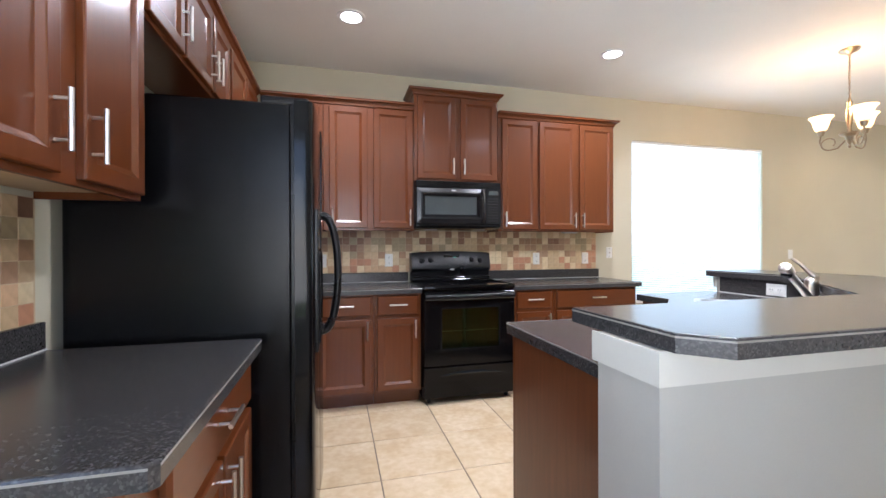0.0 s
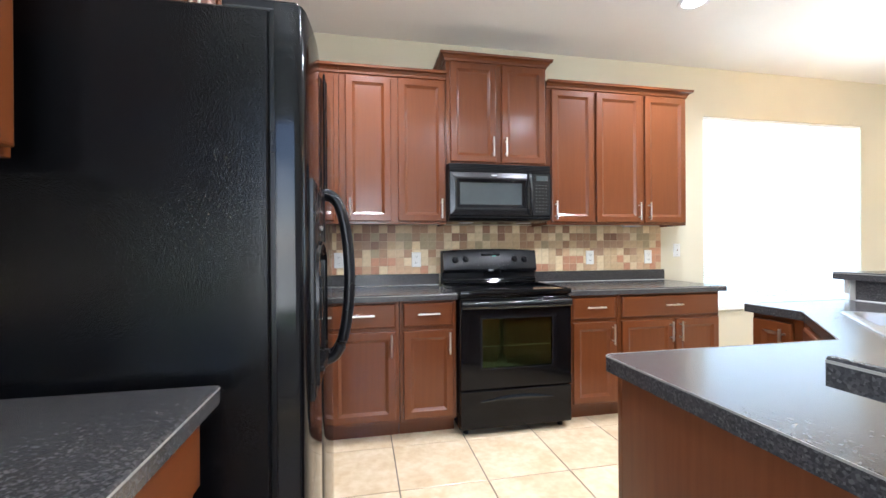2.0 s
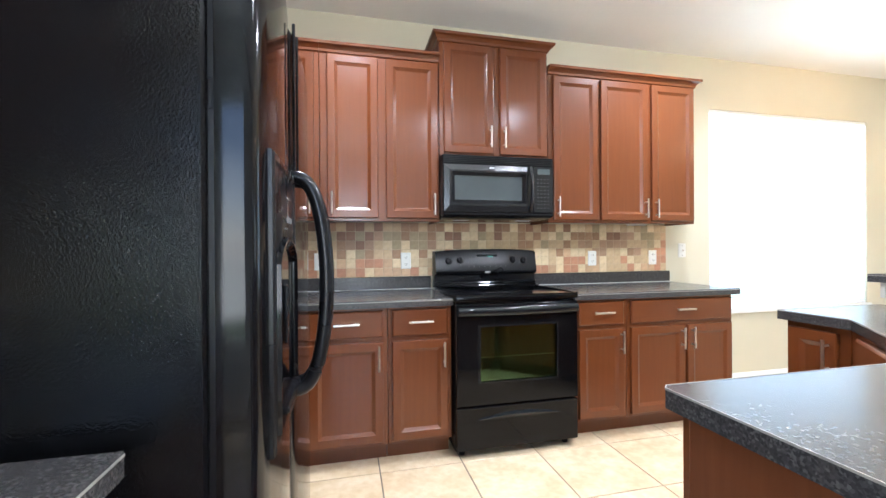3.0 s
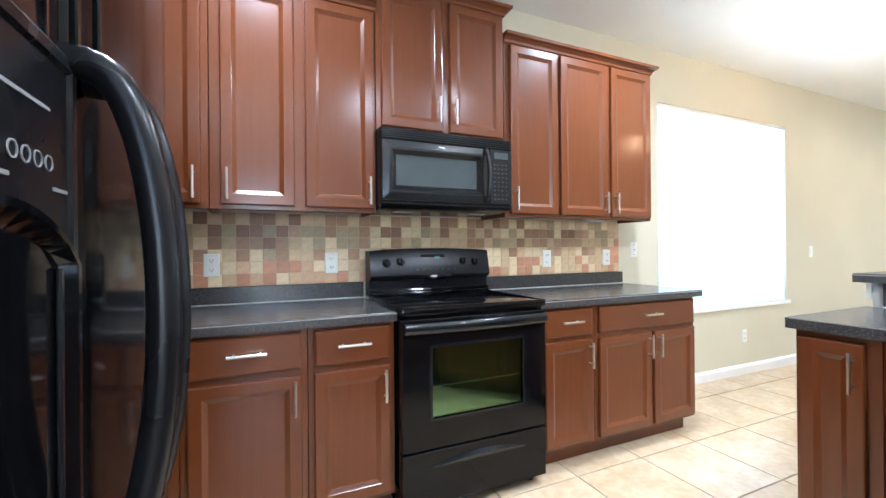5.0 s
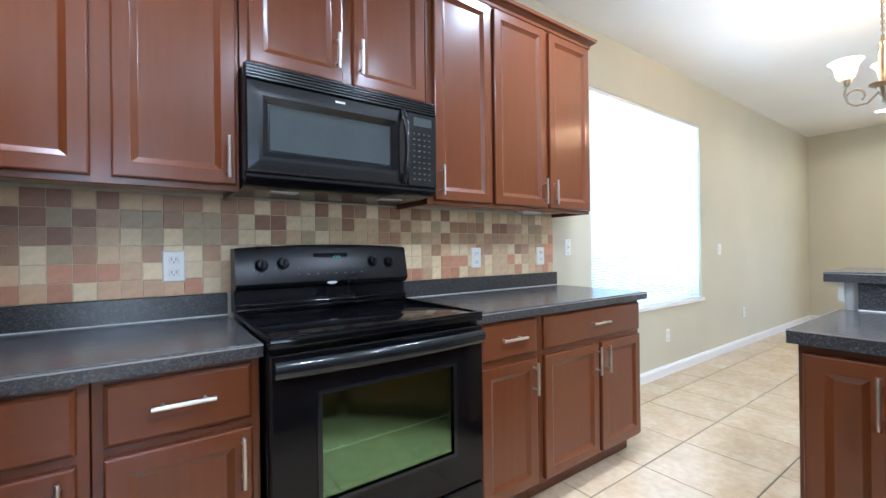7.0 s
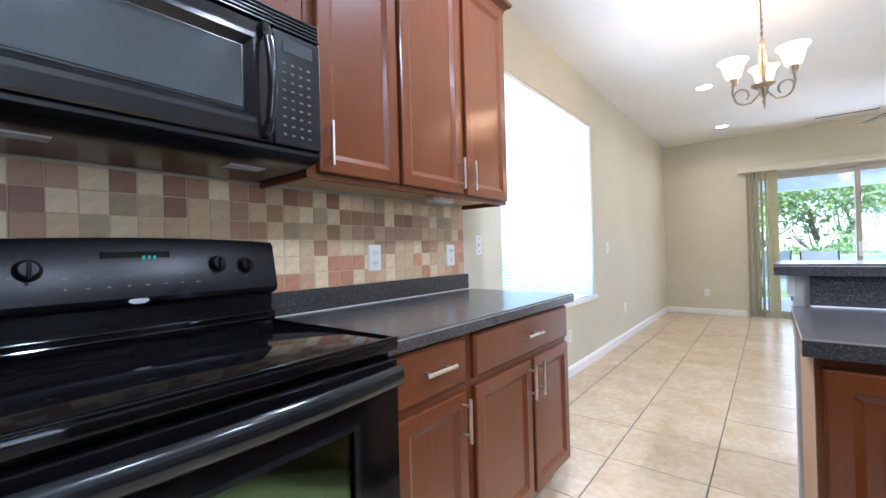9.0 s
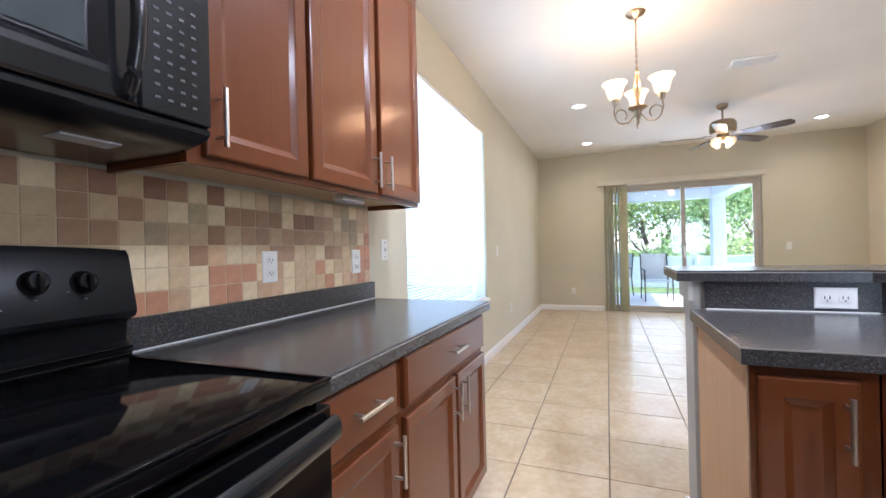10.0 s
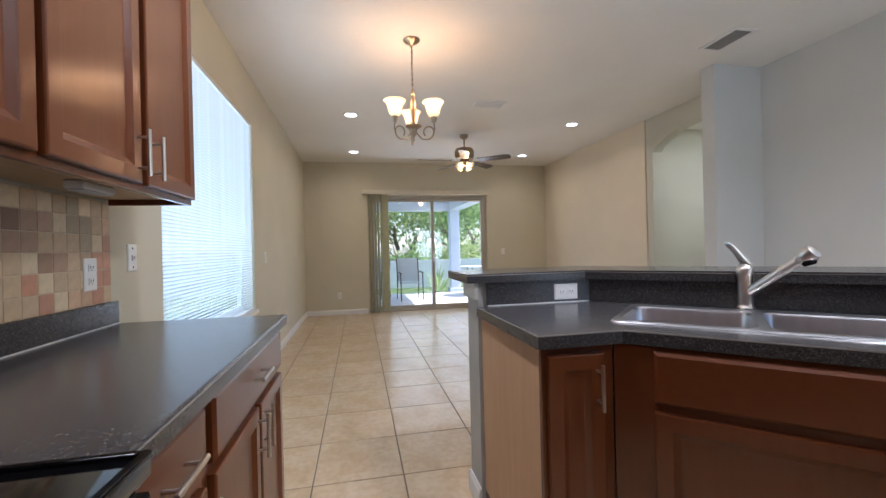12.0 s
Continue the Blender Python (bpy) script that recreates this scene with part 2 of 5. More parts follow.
M_GREYBAR = plain("dark_grey_gloss", (0.008, 0.009, 0.010), 0.16, vary=0.15, bumpy=0.0, spec=0.4)
M_MARK = plain("pale_print", (0.55, 0.56, 0.56), 0.5)
M_PRINT = plain("dim_grey_print", (0.20, 0.202, 0.202), 0.5)
M_BUTTON = plain("charcoal_button_print", (0.050, 0.051, 0.051), 0.5)
M_NICKEL = plain("brushed_nickel", (0.66, 0.62, 0.56), 0.30, 1.0, vary=0.04, fine=90, bumpy=0.0)
M_STEEL = plain("stainless_steel", (0.55, 0.55, 0.56), 0.30, 1.0, vary=0.08, stretch=(1, 12, 1), fine=90, bumpy=0.04)
M_BRONZE = plain("aged_nickel", (0.42, 0.33, 0.23), 0.3, 1.0, vary=0.15)
M_FLOOR = floor_tile_material()
M_GROUT = plain("grey_brown_grout", (0.15, 0.12, 0.09), 0.85, vary=0.2)
STONES = {"C": (0.78, 0.63, 0.39), "T": (0.60, 0.435, 0.25), "B": (0.39, 0.23, 0.125), "D": (0.29, 0.15, 0.085),
          "R": (0.56, 0.275, 0.155), "P": (0.64, 0.42, 0.245), "M": (0.47, 0.295, 0.18), "G": (0.44, 0.345, 0.20)}
M_STONE = {k: stone("tumbled_stone", c) for k, c in STONES.items()}
M_SPLASH_GROUT = plain("sand_grout", (0.58, 0.45, 0.29), 0.85, vary=0.15)
M_BLIND = translucent("white_blind_slat", (0.86, 0.87, 0.86), 0.45)
M_VANE = translucent("olive_beige_vane", (0.60, 0.56, 0.38), 0.4)
M_SHADE = translucent("frosted_glass_shade", (0.95, 0.88, 0.76), 0.7, 0.3)
M_GLASS = glass("clear_glass")
M_OVENGLASS = glass("green_coated_oven_glass", (0.50, 0.55, 0.45), 0.06, (0.48, 0.80, 0.46), 0.22)
M_MWGLASS = plain("grey_screen_glass", (0.062, 0.072, 0.074), 0.06, vary=0.1, bumpy=0.0, spec=0.25)
M_OVEN = plain("dark_grey_oven_enamel", (0.06, 0.065, 0.055), 0.5, vary=0.35, scale=4)
M_DISPLAY = emitter("green_clock_digits", (0.04, 0.30, 0.22), 0.01)
M_CANLENS = emitter("lit_can_lens", (1.0, 0.96, 0.90), 3.0)
M_BULB = emitter("lit_bulb", (1.0, 0.78, 0.48), 4.0)
M_BLADE = wood("dark_walnut_blade", (0.035, 0.022, 0.016), (0.075, 0.048, 0.034), 0.4)
M_CONCRETE = plain("patio_concrete", (0.72, 0.71, 0.68), 0.8, vary=0.15, scale=2)
M_STUCCO = plain("white_blue_stucco", (0.62, 0.68, 0.78), 0.8, vary=0.06, fine=90, bumpy=0.3)
M_GRASS = plain("lawn", (0.075, 0.125, 0.030), 0.9, vary=0.4, scale=6, fine=70, bumpy=0.6)
M_BARK = plain("grey_bark", (0.22, 0.18, 0.14), 0.9, vary=0.3, scale=8, fine=40, bumpy=0.7, stretch=(1, 1, 0.3))
M_LEAF = translucent("green_leaf", (0.38, 0.52, 0.24), 0.6, 0.5, True)
M_LEAF2 = translucent("yellow_green_leaf", (0.48, 0.58, 0.27), 0.6, 0.5, True)
M_VINYL = plain("white_vinyl_fence", (0.85, 0.84, 0.80), 0.5, vary=0.06)
M_SLING = plain("grey_sling_fabric", (0.52, 0.55, 0.56), 0.8, vary=0.1, fine=200)
M_DARKMETAL = plain("dark_bronze_metal", (0.06, 0.05, 0.045), 0.45, 0.6)


# ---- building helpers ----
def thing(name, at, label, category, group="", kind=""):
    ob = new(name)
    ob.location = at
    ob.empty_display_size = 0.1
    return tagged(ob, label, category, group, kind)


def root_at(ob):
    while ob.parent:
        ob = ob.parent
    return ob.location


def mesh_of(name, bm, material, off=None):
    if off is not None:
        bmesh.ops.translate(bm, verts=bm.verts, vec=-Vector(off))
    bmesh.ops.recalc_face_normals(bm, faces=bm.faces)
    me = bpy.data.meshes.new(name)
    bm.to_mesh(me)
    bm.free()
    me.materials.append(material)
    return me


def shade(me, angle=35):
    me.shade_smooth()
    me.set_sharp_from_angle(angle=radians(angle))


def part(name, bm, material, parent, label="", smooth=False):
    me = mesh_of(name, bm, material, root_at(parent))
    if smooth:
        shade(me)
    ob = new(name, me)
    ob.parent = parent
    return tagged(ob, label)


def structure(name, bm, material, label, category):
    ob = new(name, mesh_of(name, bm, material))
    return tagged(ob, label, category, kind="structure")


def solo(name, bm, material, label, category, smooth=False, group=""):
    """A thing that is one mesh, with its origin at its base."""
    lo = [min(v.co[i] for v in bm.verts) for i in range(3)]
    hi = [max(v.co[i] for v in bm.verts) for i in range(3)]
    at = Vector(((lo[0] + hi[0]) / 2, (lo[1] + hi[1]) / 2, lo[2]))
    me = mesh_of(name, bm, material, at)
    if smooth:
        shade(me)
    ob = new(name, me)
    ob.location = at
    return tagged(ob, label, category, group)


class Axes:
    """A place to build against: u along the face, w out of it, v up."""

    def __init__(self, o, u, w):
        self.o, self.u, self.w = Vector(o), Vector(u).normalized(), Vector(w).normalized()

    def at(self, u, w, v):
        return self.o + self.u * u + self.w * w + Vector((0, 0, v))


WORLD = Axes((0, 0, 0), (1, 0, 0), (0, 1, 0))


def box(bm, a, b, ax=WORLD, bevel=0.0, segments=1):
    (u0, w0, v0), (u1, w1, v1) = a, b
    vs = [bm.verts.new(ax.at(u, w, v)) for v in (v0, v1) for w in (w0, w1) for u in (u0, u1)]
    fs = [bm.faces.new([vs[i] for i in q]) for q in ((0, 1, 3, 2), (4, 6, 7, 5), (0, 4, 5, 1), (2, 3, 7, 6), (0, 2, 6, 4), (1, 5, 7, 3))]
    if bevel:
        es = {e for f in fs for e in f.edges}
        bmesh.ops.bevel(bm, geom=list(es), offset=bevel, segments=segments, affect="EDGES", profile=0.5)
    return bm


def boxes(*pairs, ax=WORLD, bevel=0.0):
    bm = bmesh.new()
    for a, b in pairs:
        box(bm, a, b, ax, bevel)
    return bm


def prism(pts, z0, z1, bevel=0.0):
    bm = bmesh.new()
    lo = [bm.verts.new((x, y, z0)) for x, y in pts]
    hi = [bm.verts.new((x, y, z1)) for x, y in pts]
    n = len(pts)
    bm.faces.new(lo[::-1])
    top = bm.faces.new(hi)
    for i in range(n):
        bm.faces.new((lo[i], lo[(i + 1) % n], hi[(i + 1) % n], hi[i]))
    if bevel:
        bmesh.ops.bevel(bm, geom=list(top.edges), offset=bevel, segments=2, affect="EDGES", profile=0.5)
    return bm


def tube(bm, pts, r, seg=10, r_end=None):
    pts = [Vector(p) for p in pts]
    rings = []
    up = Vector((0, 0, 1))
    for i, p in enumerate(pts):
        d = (pts[min(i + 1, len(pts) - 1)] - pts[max(i - 1, 0)]).normalized()
        a = d.cross(up if abs(d.z) < 0.95 else Vector((1, 0, 0))).normalized()
        b = d.cross(a)
        k = r if r_end is None else r + (r_end - r) * i / (len(pts) - 1)
        rings.append([bm.verts.new(p + (a * math.cos(t) + b * math.sin(t)) * k) for t in (2 * math.pi * j / seg for j in range(seg))])
    for r0, r1 in zip(rings, rings[1:]):
        for j in range(seg):
            bm.faces.new((r0[j], r0[(j + 1) % seg], r1[(j + 1) % seg], r1[j]))
    bm.faces.new(rings[0][::-1])
    bm.faces.new(rings[-1])
    return bm


def lathe(bm, profile, centre, seg=24, axis=None):
    """profile: (radius, height) pairs from below upward; axis: turned that way instead of up."""
    c = Vector(centre)
    turn = Vector((0, 0, 1)).rotation_difference(Vector(axis)).to_matrix() if axis else Matrix.Identity(3)
    rings = []
    for r, h in profile:
        if r < 1e-6:
            rings.append([bm.verts.new(c + turn @ Vector((0, 0, h)))])
        else:
            rings.append([bm.verts.new(c + turn @ Vector((r * math.cos(2 * math.pi * j / seg), r * math.sin(2 * math.pi * j / seg), h))) for j in range(seg)])
    for a, b in zip(rings, rings[1:]):
        for j in range(seg):
            q = [a[j % len(a)], a[(j + 1) % len(a)], b[(j + 1) % len(b)], b[j % len(b)]]
            q = [v for i, v in enumerate(q) if v not in q[:i]]
            if len(q) > 2:
                bm.faces.new(q)
    return bm


def rings_rect(bm, u0, u1, v0, v1, steps, ax, w0=0.0):
    """A framed panel: rectangles set in by i at height w, skinned one to the next and closed."""
    rows = []
    for i, w in steps:
        rows.append([bm.verts.new(ax.at(u, w0 + w, v)) for u, v in ((u0 + i, v0 + i), (u1 - i, v0 + i), (u1 - i, v1 - i), (u0 + i, v1 - i))])
    for a, b in zip(rows, rows[1:]):
        for j in range(4):
            bm.faces.new((a[j], a[(j + 1) % 4], b[(j + 1) % 4], b[j]))
    bm.faces.new(rows[0][::-1])
    bm.faces.new(rows[-1])
    return bm


# ---- large structure ----
WN, WW, WE, WS = 5.105, -0.20, 9.303, 0.40     # inner faces of the four walls
bm = boxes(((-0.35, WN, 0), (3.78, WN + 0.15, CEIL)), ((3.78, WN, 0), (5.605, WN + 0.15, 0.645)),
           ((3.78, WN, 2.375), (5.605, WN + 0.15, CEIL)), ((5.605, WN, 0), (9.45, WN + 0.15, CEIL)))
structure("wall_north", bm, M_WALL, "tan painted wall with a wide window opening", "wall")
bm = boxes(((WW - 0.15, 0.25, 0), (WW, 0.60, CEIL)), ((WW - 0.15, 0.60, 0), (WW, 1.70, 0.65)), ((WW - 0.15, 0.60, 2.15), (WW, 1.70, CEIL)), ((WW - 0.15, 1.70, 0), (WW, WN, CEIL)))
structure("wall_west", bm, M_WALL, "tan painted kitchen wall behind the refrigerator", "wall")
DY0, DY1, DZ = 1.66, 3.97, 2.20
bm = boxes(((WE, 0.25, 0), (WE + 0.15, DY0, CEIL)), ((WE, DY0, DZ), (WE + 0.15, DY1, CEIL)), ((WE, DY1, 0), (WE + 0.15, WN, CEIL)))
structure("wall_east", bm, M_WALL, "tan painted living room wall with a sliding door", "wall")
bm = boxes(((6.31, WS - 0.15, 0), (WE, WS, CEIL)))
structure("wall_south_living", bm, M_CREAM, "cream painted living room wall", "wall")
bm = boxes(((WW, WS - 0.15, 0), (0.05, WS, CEIL)), ((0.05, WS - 0.15, 0), (1.20, WS, 0.50)), ((0.05, WS - 0.15, 2.30), (1.20, WS, CEIL)), ((1.20, WS - 0.15, 0), (4.70, WS, CEIL)))
structure("wall_south_kitchen", bm, M_GREY, "plain grey painted wall", "wall")
bm = boxes(((4.70, WS - 0.15, 0), (4.84, 0.93, CEIL)))
structure("wall_stub", bm, M_GREY, "short grey wall end beside an arched opening", "wall")
# arched opening between the wall end and the living room
bm = bmesh.new()
AX0, AX1, SPR, PEAK, AY0, AY1 = 4.95, 6.19, 2.36, 2.56, 0.25, 0.385
N = 20
arc = [(AX0 + (AX1 - AX0) * i / N, SPR + (PEAK - SPR) * math.sin(math.pi * i / N) ** 0.75) for i in range(N + 1)]
for x0, x1 in ((4.84, AX0), (AX1, 6.31)):
    box(bm, (x0, AY0, 0), (x1, AY1, CEIL))
for (x0, z0), (x1, z1) in zip(arc, arc[1:]):
    vs = [bm.verts.new(p) for p in ((x0, AY0, z0), (x1, AY0, z1), (x1, AY1, z1), (x0, AY1, z0), (x0, AY0, CEIL), (x1, AY0, CEIL), (x1, AY1, CEIL), (x0, AY1, CEIL))]
    for q in ((0, 1, 2, 3), (4, 7, 6, 5), (0, 4, 5, 1), (3, 2, 6, 7)):
        bm.faces.new([vs[i] for i in q])
structure("wall_arch", bm, M_HALL, "sage grey wall with an arched opening to a hall", "wall")
bm = boxes(((4.55, -1.15, 0), (6.75, -1.0, CEIL)), ((4.55, -1.0, 0), (4.70, 0.25, CEIL)), ((6.60, -1.0, 0), (6.75, 0.25, CEIL)))
structure("wall_hall", bm, M_HALL, "pale sage hall walls behind the arch", "wall")
structure("ceiling", boxes(((-0.35, -1.15, CEIL), (9.45, WN + 0.15, CEIL + 0.12))), M_CEIL, "off-white flat painted ceiling", "ceiling")
floor = structure("floor", boxes(((-0.35, -1.15, -0.12), (9.45, WN + 0.15, -0.004))), M_GROUT, "cream ceramic tile floor with grey-brown grout", "floor")


def baseboard(p0, p1, out):
    """A moulded board along a wall's foot."""
    d = (Vector(p1) - Vector(p0))
    ax = Axes((p0[0], p0[1], 0), (d.x, d.y, 0), (out[0], out[1], 0))
    bm = bmesh.new()
    prof = [(0, 0.001), (0.014, 0.001), (0.014, 0.070), (0.010, 0.080), (0.006, 0.092), (0, 0.092)]
    a = [bm.verts.new(ax.at(0, w, v)) for w, v in prof]
    b = [bm.verts.new(ax.at(d.length, w, v)) for w, v in prof]
    for i in range(len(prof)):
        j = (i + 1) % len(prof)
        bm.faces.new((a[i], a[j], b[j], b[i]))
    bm.faces.new(a[::-1])
    bm.faces.new(b)
    structure("baseboard", bm, M_TRIM, "white moulded baseboard", "baseboard")


baseboard((3.335, WN, 0), (WE, WN, 0), (0, -1))
baseboard((WE, WN - 0.014, 0), (WE, DY1 + 0.03, 0), (-1, 0))
baseboard((WE, DY0 - 0.03, 0), (WE, WS + 0.014, 0), (-1, 0))
baseboard((WE, WS, 0), (6.32, WS, 0), (0, 1))
baseboard((4.69, WS, 0), (-0.18, WS, 0), (0, 1))

# window in the north wall: frame, sill and glass
WX0, WX1, WZ0, WZ1 = 3.78, 5.605, 0.645, 2.375
win = thing("window_1", ((WX0 + WX1) / 2, WN + 0.1, WZ0), "wide white-framed window behind closed blinds", "window", kind="structure")
bm = bmesh.new()
for a, b in (((WX0, 5.215, WZ0), (WX0 + 0.05, 5.250, WZ1)), ((WX1 - 0.05, 5.215, WZ0), (WX1, 5.250, WZ1)), ((WX0 + 0.05, 5.215, WZ0), (WX1 - 0.05, 5.250, WZ0 + 0.05)),
             ((WX0 + 0.05, 5.215, WZ1 - 0.05), (WX1 - 0.05, 5.250, WZ1)), ((WX0 + 0.05, 5.212, 1.48), (WX1 - 0.05, 5.247, 1.53))):
    box(bm, a, b, bevel=0.003)
part("window_frame", bm, M_TRIM, win)
part("window_sill", box(bmesh.new(), (WX0 - 0.03, WN - 0.025, WZ0 - 0.03), (WX1 + 0.03, 5.210, WZ0 + 0.004), bevel=0.004), M_TRIM, win, "white marble-look sill")
for z0, z1 in ((WZ0 + 0.05, 1.48), (1.53, WZ1 - 0.05)):
    p = part("pane", boxes(((WX0 + 0.05, 5.232, z0), (WX1 - 0.05, 5.236, z1))), M_GLASS, win)
    p.visible_shadow = False

# sliding door in the east wall
door = thing("door_1", (WE + 0.08, (DY0 + DY1) / 2, 0), "sliding glass door to a patio, its frame coloured as in backlit shade", "door", kind="structure")
bm = bmesh.new()
for a, b in (((WE + 0.04, DY0, 0), (WE + 0.13, DY0 + 0.05, DZ)), ((WE + 0.04, DY1 - 0.05, 0), (WE + 0.13, DY1, DZ)),
             ((WE + 0.04, DY0 + 0.05, DZ - 0.05), (WE + 0.13, DY1 - 0.05, DZ)), ((WE + 0.04, DY0 + 0.05, 0.001), (WE + 0.13, DY1 - 0.05, 0.03))):
    box(bm, a, b, bevel=0.003)
part("door_frame", bm, M_SHADED_FRAME, door)
DM = 2.74
for y0, y1, x0 in ((DY0 + 0.052, DM + 0.03, WE + 0.045), (DM - 0.03, DY1 - 0.052, WE + 0.088)):
    bm = bmesh.new()
    for a, b in (((x0, y0, 0.032), (x0 + 0.035, y0 + 0.06, DZ - 0.052)), ((x0, y1 - 0.06, 0.032), (x0 + 0.035, y1, DZ - 0.052)),
                 ((x0, y0 + 0.06, 0.032), (x0 + 0.035, y1 - 0.06, 0.10)), ((x0, y0 + 0.06, DZ - 0.11), (x0 + 0.035, y1 - 0.06, DZ - 0.052))):
        box(bm, a, b, bevel=0.003)
    leaf = part("door_leaf", bm, M_SHADED_FRAME, door)
    p = part("pane", boxes(((x0 + 0.015, y0 + 0.06, 0.10), (x0 + 0.020, y1 - 0.06, DZ - 0.11))), M_GLASS, leaf)
    p.visible_shadow = False
part("door_handle", box(bmesh.new(), (WE + 0.020, DM - 0.02, 0.92), (WE + 0.044, DM + 0.01, 1.12), bevel=0.006), M_TRIM, door)
# half wall that carries the breakfast bar
PT = [(1.325, 2.02), (2.52, 2.02), (3.455, 2.955), (3.455, 3.64), (3.285, 3.64), (3.285, 3.095), (2.410, 2.22), (1.325, 2.22)]
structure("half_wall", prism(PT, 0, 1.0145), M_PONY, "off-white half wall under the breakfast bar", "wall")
bm = bmesh.new()
band = [(1.318, 2.235), (1.318, 2.013), (2.523, 2.013), (3.472, 2.948), (3.472, 3.657), (3.272, 3.657)]
inn = [(1.325, 2.235), (1.325, 2.02), (2.52, 2.02), (3.455, 2.955), (3.455, 3.64), (3.272, 3.64)]
for (a0, a1), (b0, b1) in zip(zip(band, band[1:]), zip(inn, inn[1:])):
    vs = []
    for z in (0.942, 1.0145):
        vs += [bm.verts.new((*p, z)) for p in (a0, a1, b1, b0)]
    for q in ((0, 1, 5, 4), (4, 5, 6, 7), (0, 3, 2, 1), (3, 7, 6, 2), (0, 4, 7, 3), (1, 2, 6, 5)):
        bm.faces.new([vs[i] for i in q])
structure("trim", bm, M_BAND, "off-white trim band below the bar top", "trim")
baseboard((3.285, 3.64, 0), (3.455, 3.64, 0), (0, 1))
baseboard((3.455, 3.654, 0), (3.455, 2.955, 0), (1, 0))

win = thing("window_2", (WW - 0.08, 1.15, 0.65), "white-framed nook window", "window", kind="structure")
bm = bmesh.new()
for a, b in (((WW - 0.12, 0.60, 0.65), (WW - 0.08, 0.65, 2.15)), ((WW - 0.12, 1.65, 0.65), (WW - 0.08, 1.70, 2.15)), ((WW - 0.12, 0.65, 0.65), (WW - 0.08, 1.65, 0.70)), ((WW - 0.12, 0.65, 2.10), (WW - 0.08, 1.65, 2.15))):
    box(bm, a, b, bevel=0.003)
part("window_frame", bm, M_TRIM, win)
p = part("pane", boxes(((WW - 0.102, 0.65, 0.70), (WW - 0.098, 1.65, 2.10))), M_GLASS, win)
p.visible_shadow = False
win = thing("window_3", (0.62, WS - 0.08, 0.50), "white-framed entry window", "window", kind="structure")
bm = bmesh.new()
for a, b in (((0.05, WS - 0.09, 0.50), (0.10, WS - 0.05, 2.30)), ((1.15, WS - 0.09, 0.50), (1.20, WS - 0.05, 2.30)), ((0.10, WS - 0.09, 0.50), (1.15, WS - 0.05, 0.55)), ((0.10, WS - 0.09, 2.25), (1.15, WS - 0.05, 2.30))):
    box(bm, a, b, bevel=0.003)
part("window_frame", bm, M_TRIM, win)
p = part("pane", boxes(((0.10, WS - 0.072, 0.55), (1.15, WS - 0.068, 2.25))), M_GLASS, win)
p.visible_shadow = False


# ---- kitchen ----
def bar_pull(name, parent, ax, u, v, length, upright, w0=0.02):
    """A bar handle on two posts, centred at (u, v)."""
    bm = bmesh.new()
    e = (0, 1) if upright else (1, 0)
    h = length / 2
    tube(bm, [ax.at(u - h * e[0], w0 + 0.032, v - h * e[1]), ax.at(u + h * e[0], w0 + 0.032, v + h * e[1])], 0.006, 10)
    for s in (-1, 1):
        k = s * h * 0.66
        tube(bm, [ax.at(u + k * e[0], w0 - 0.001, v + k * e[1]), ax.at(u + k * e[0], w0 + 0.030, v + k * e[1])], 0.0045, 8)
    return part(name, bm, M_NICKEL, parent, "brushed nickel bar handle", True)


DOOR_STEPS = [(0, 0), (0, 0.015), (0.002, 0.0185), (0.006, 0.020), (0.046, 0.020), (0.049, 0.0175), (0.064, 0.0085), (0.067, 0.0080), (0.069, 0.0080)]
DRAWER_STEPS = [(0, 0), (0, 0.012), (0.003, 0.015), (0.010, 0.020)]


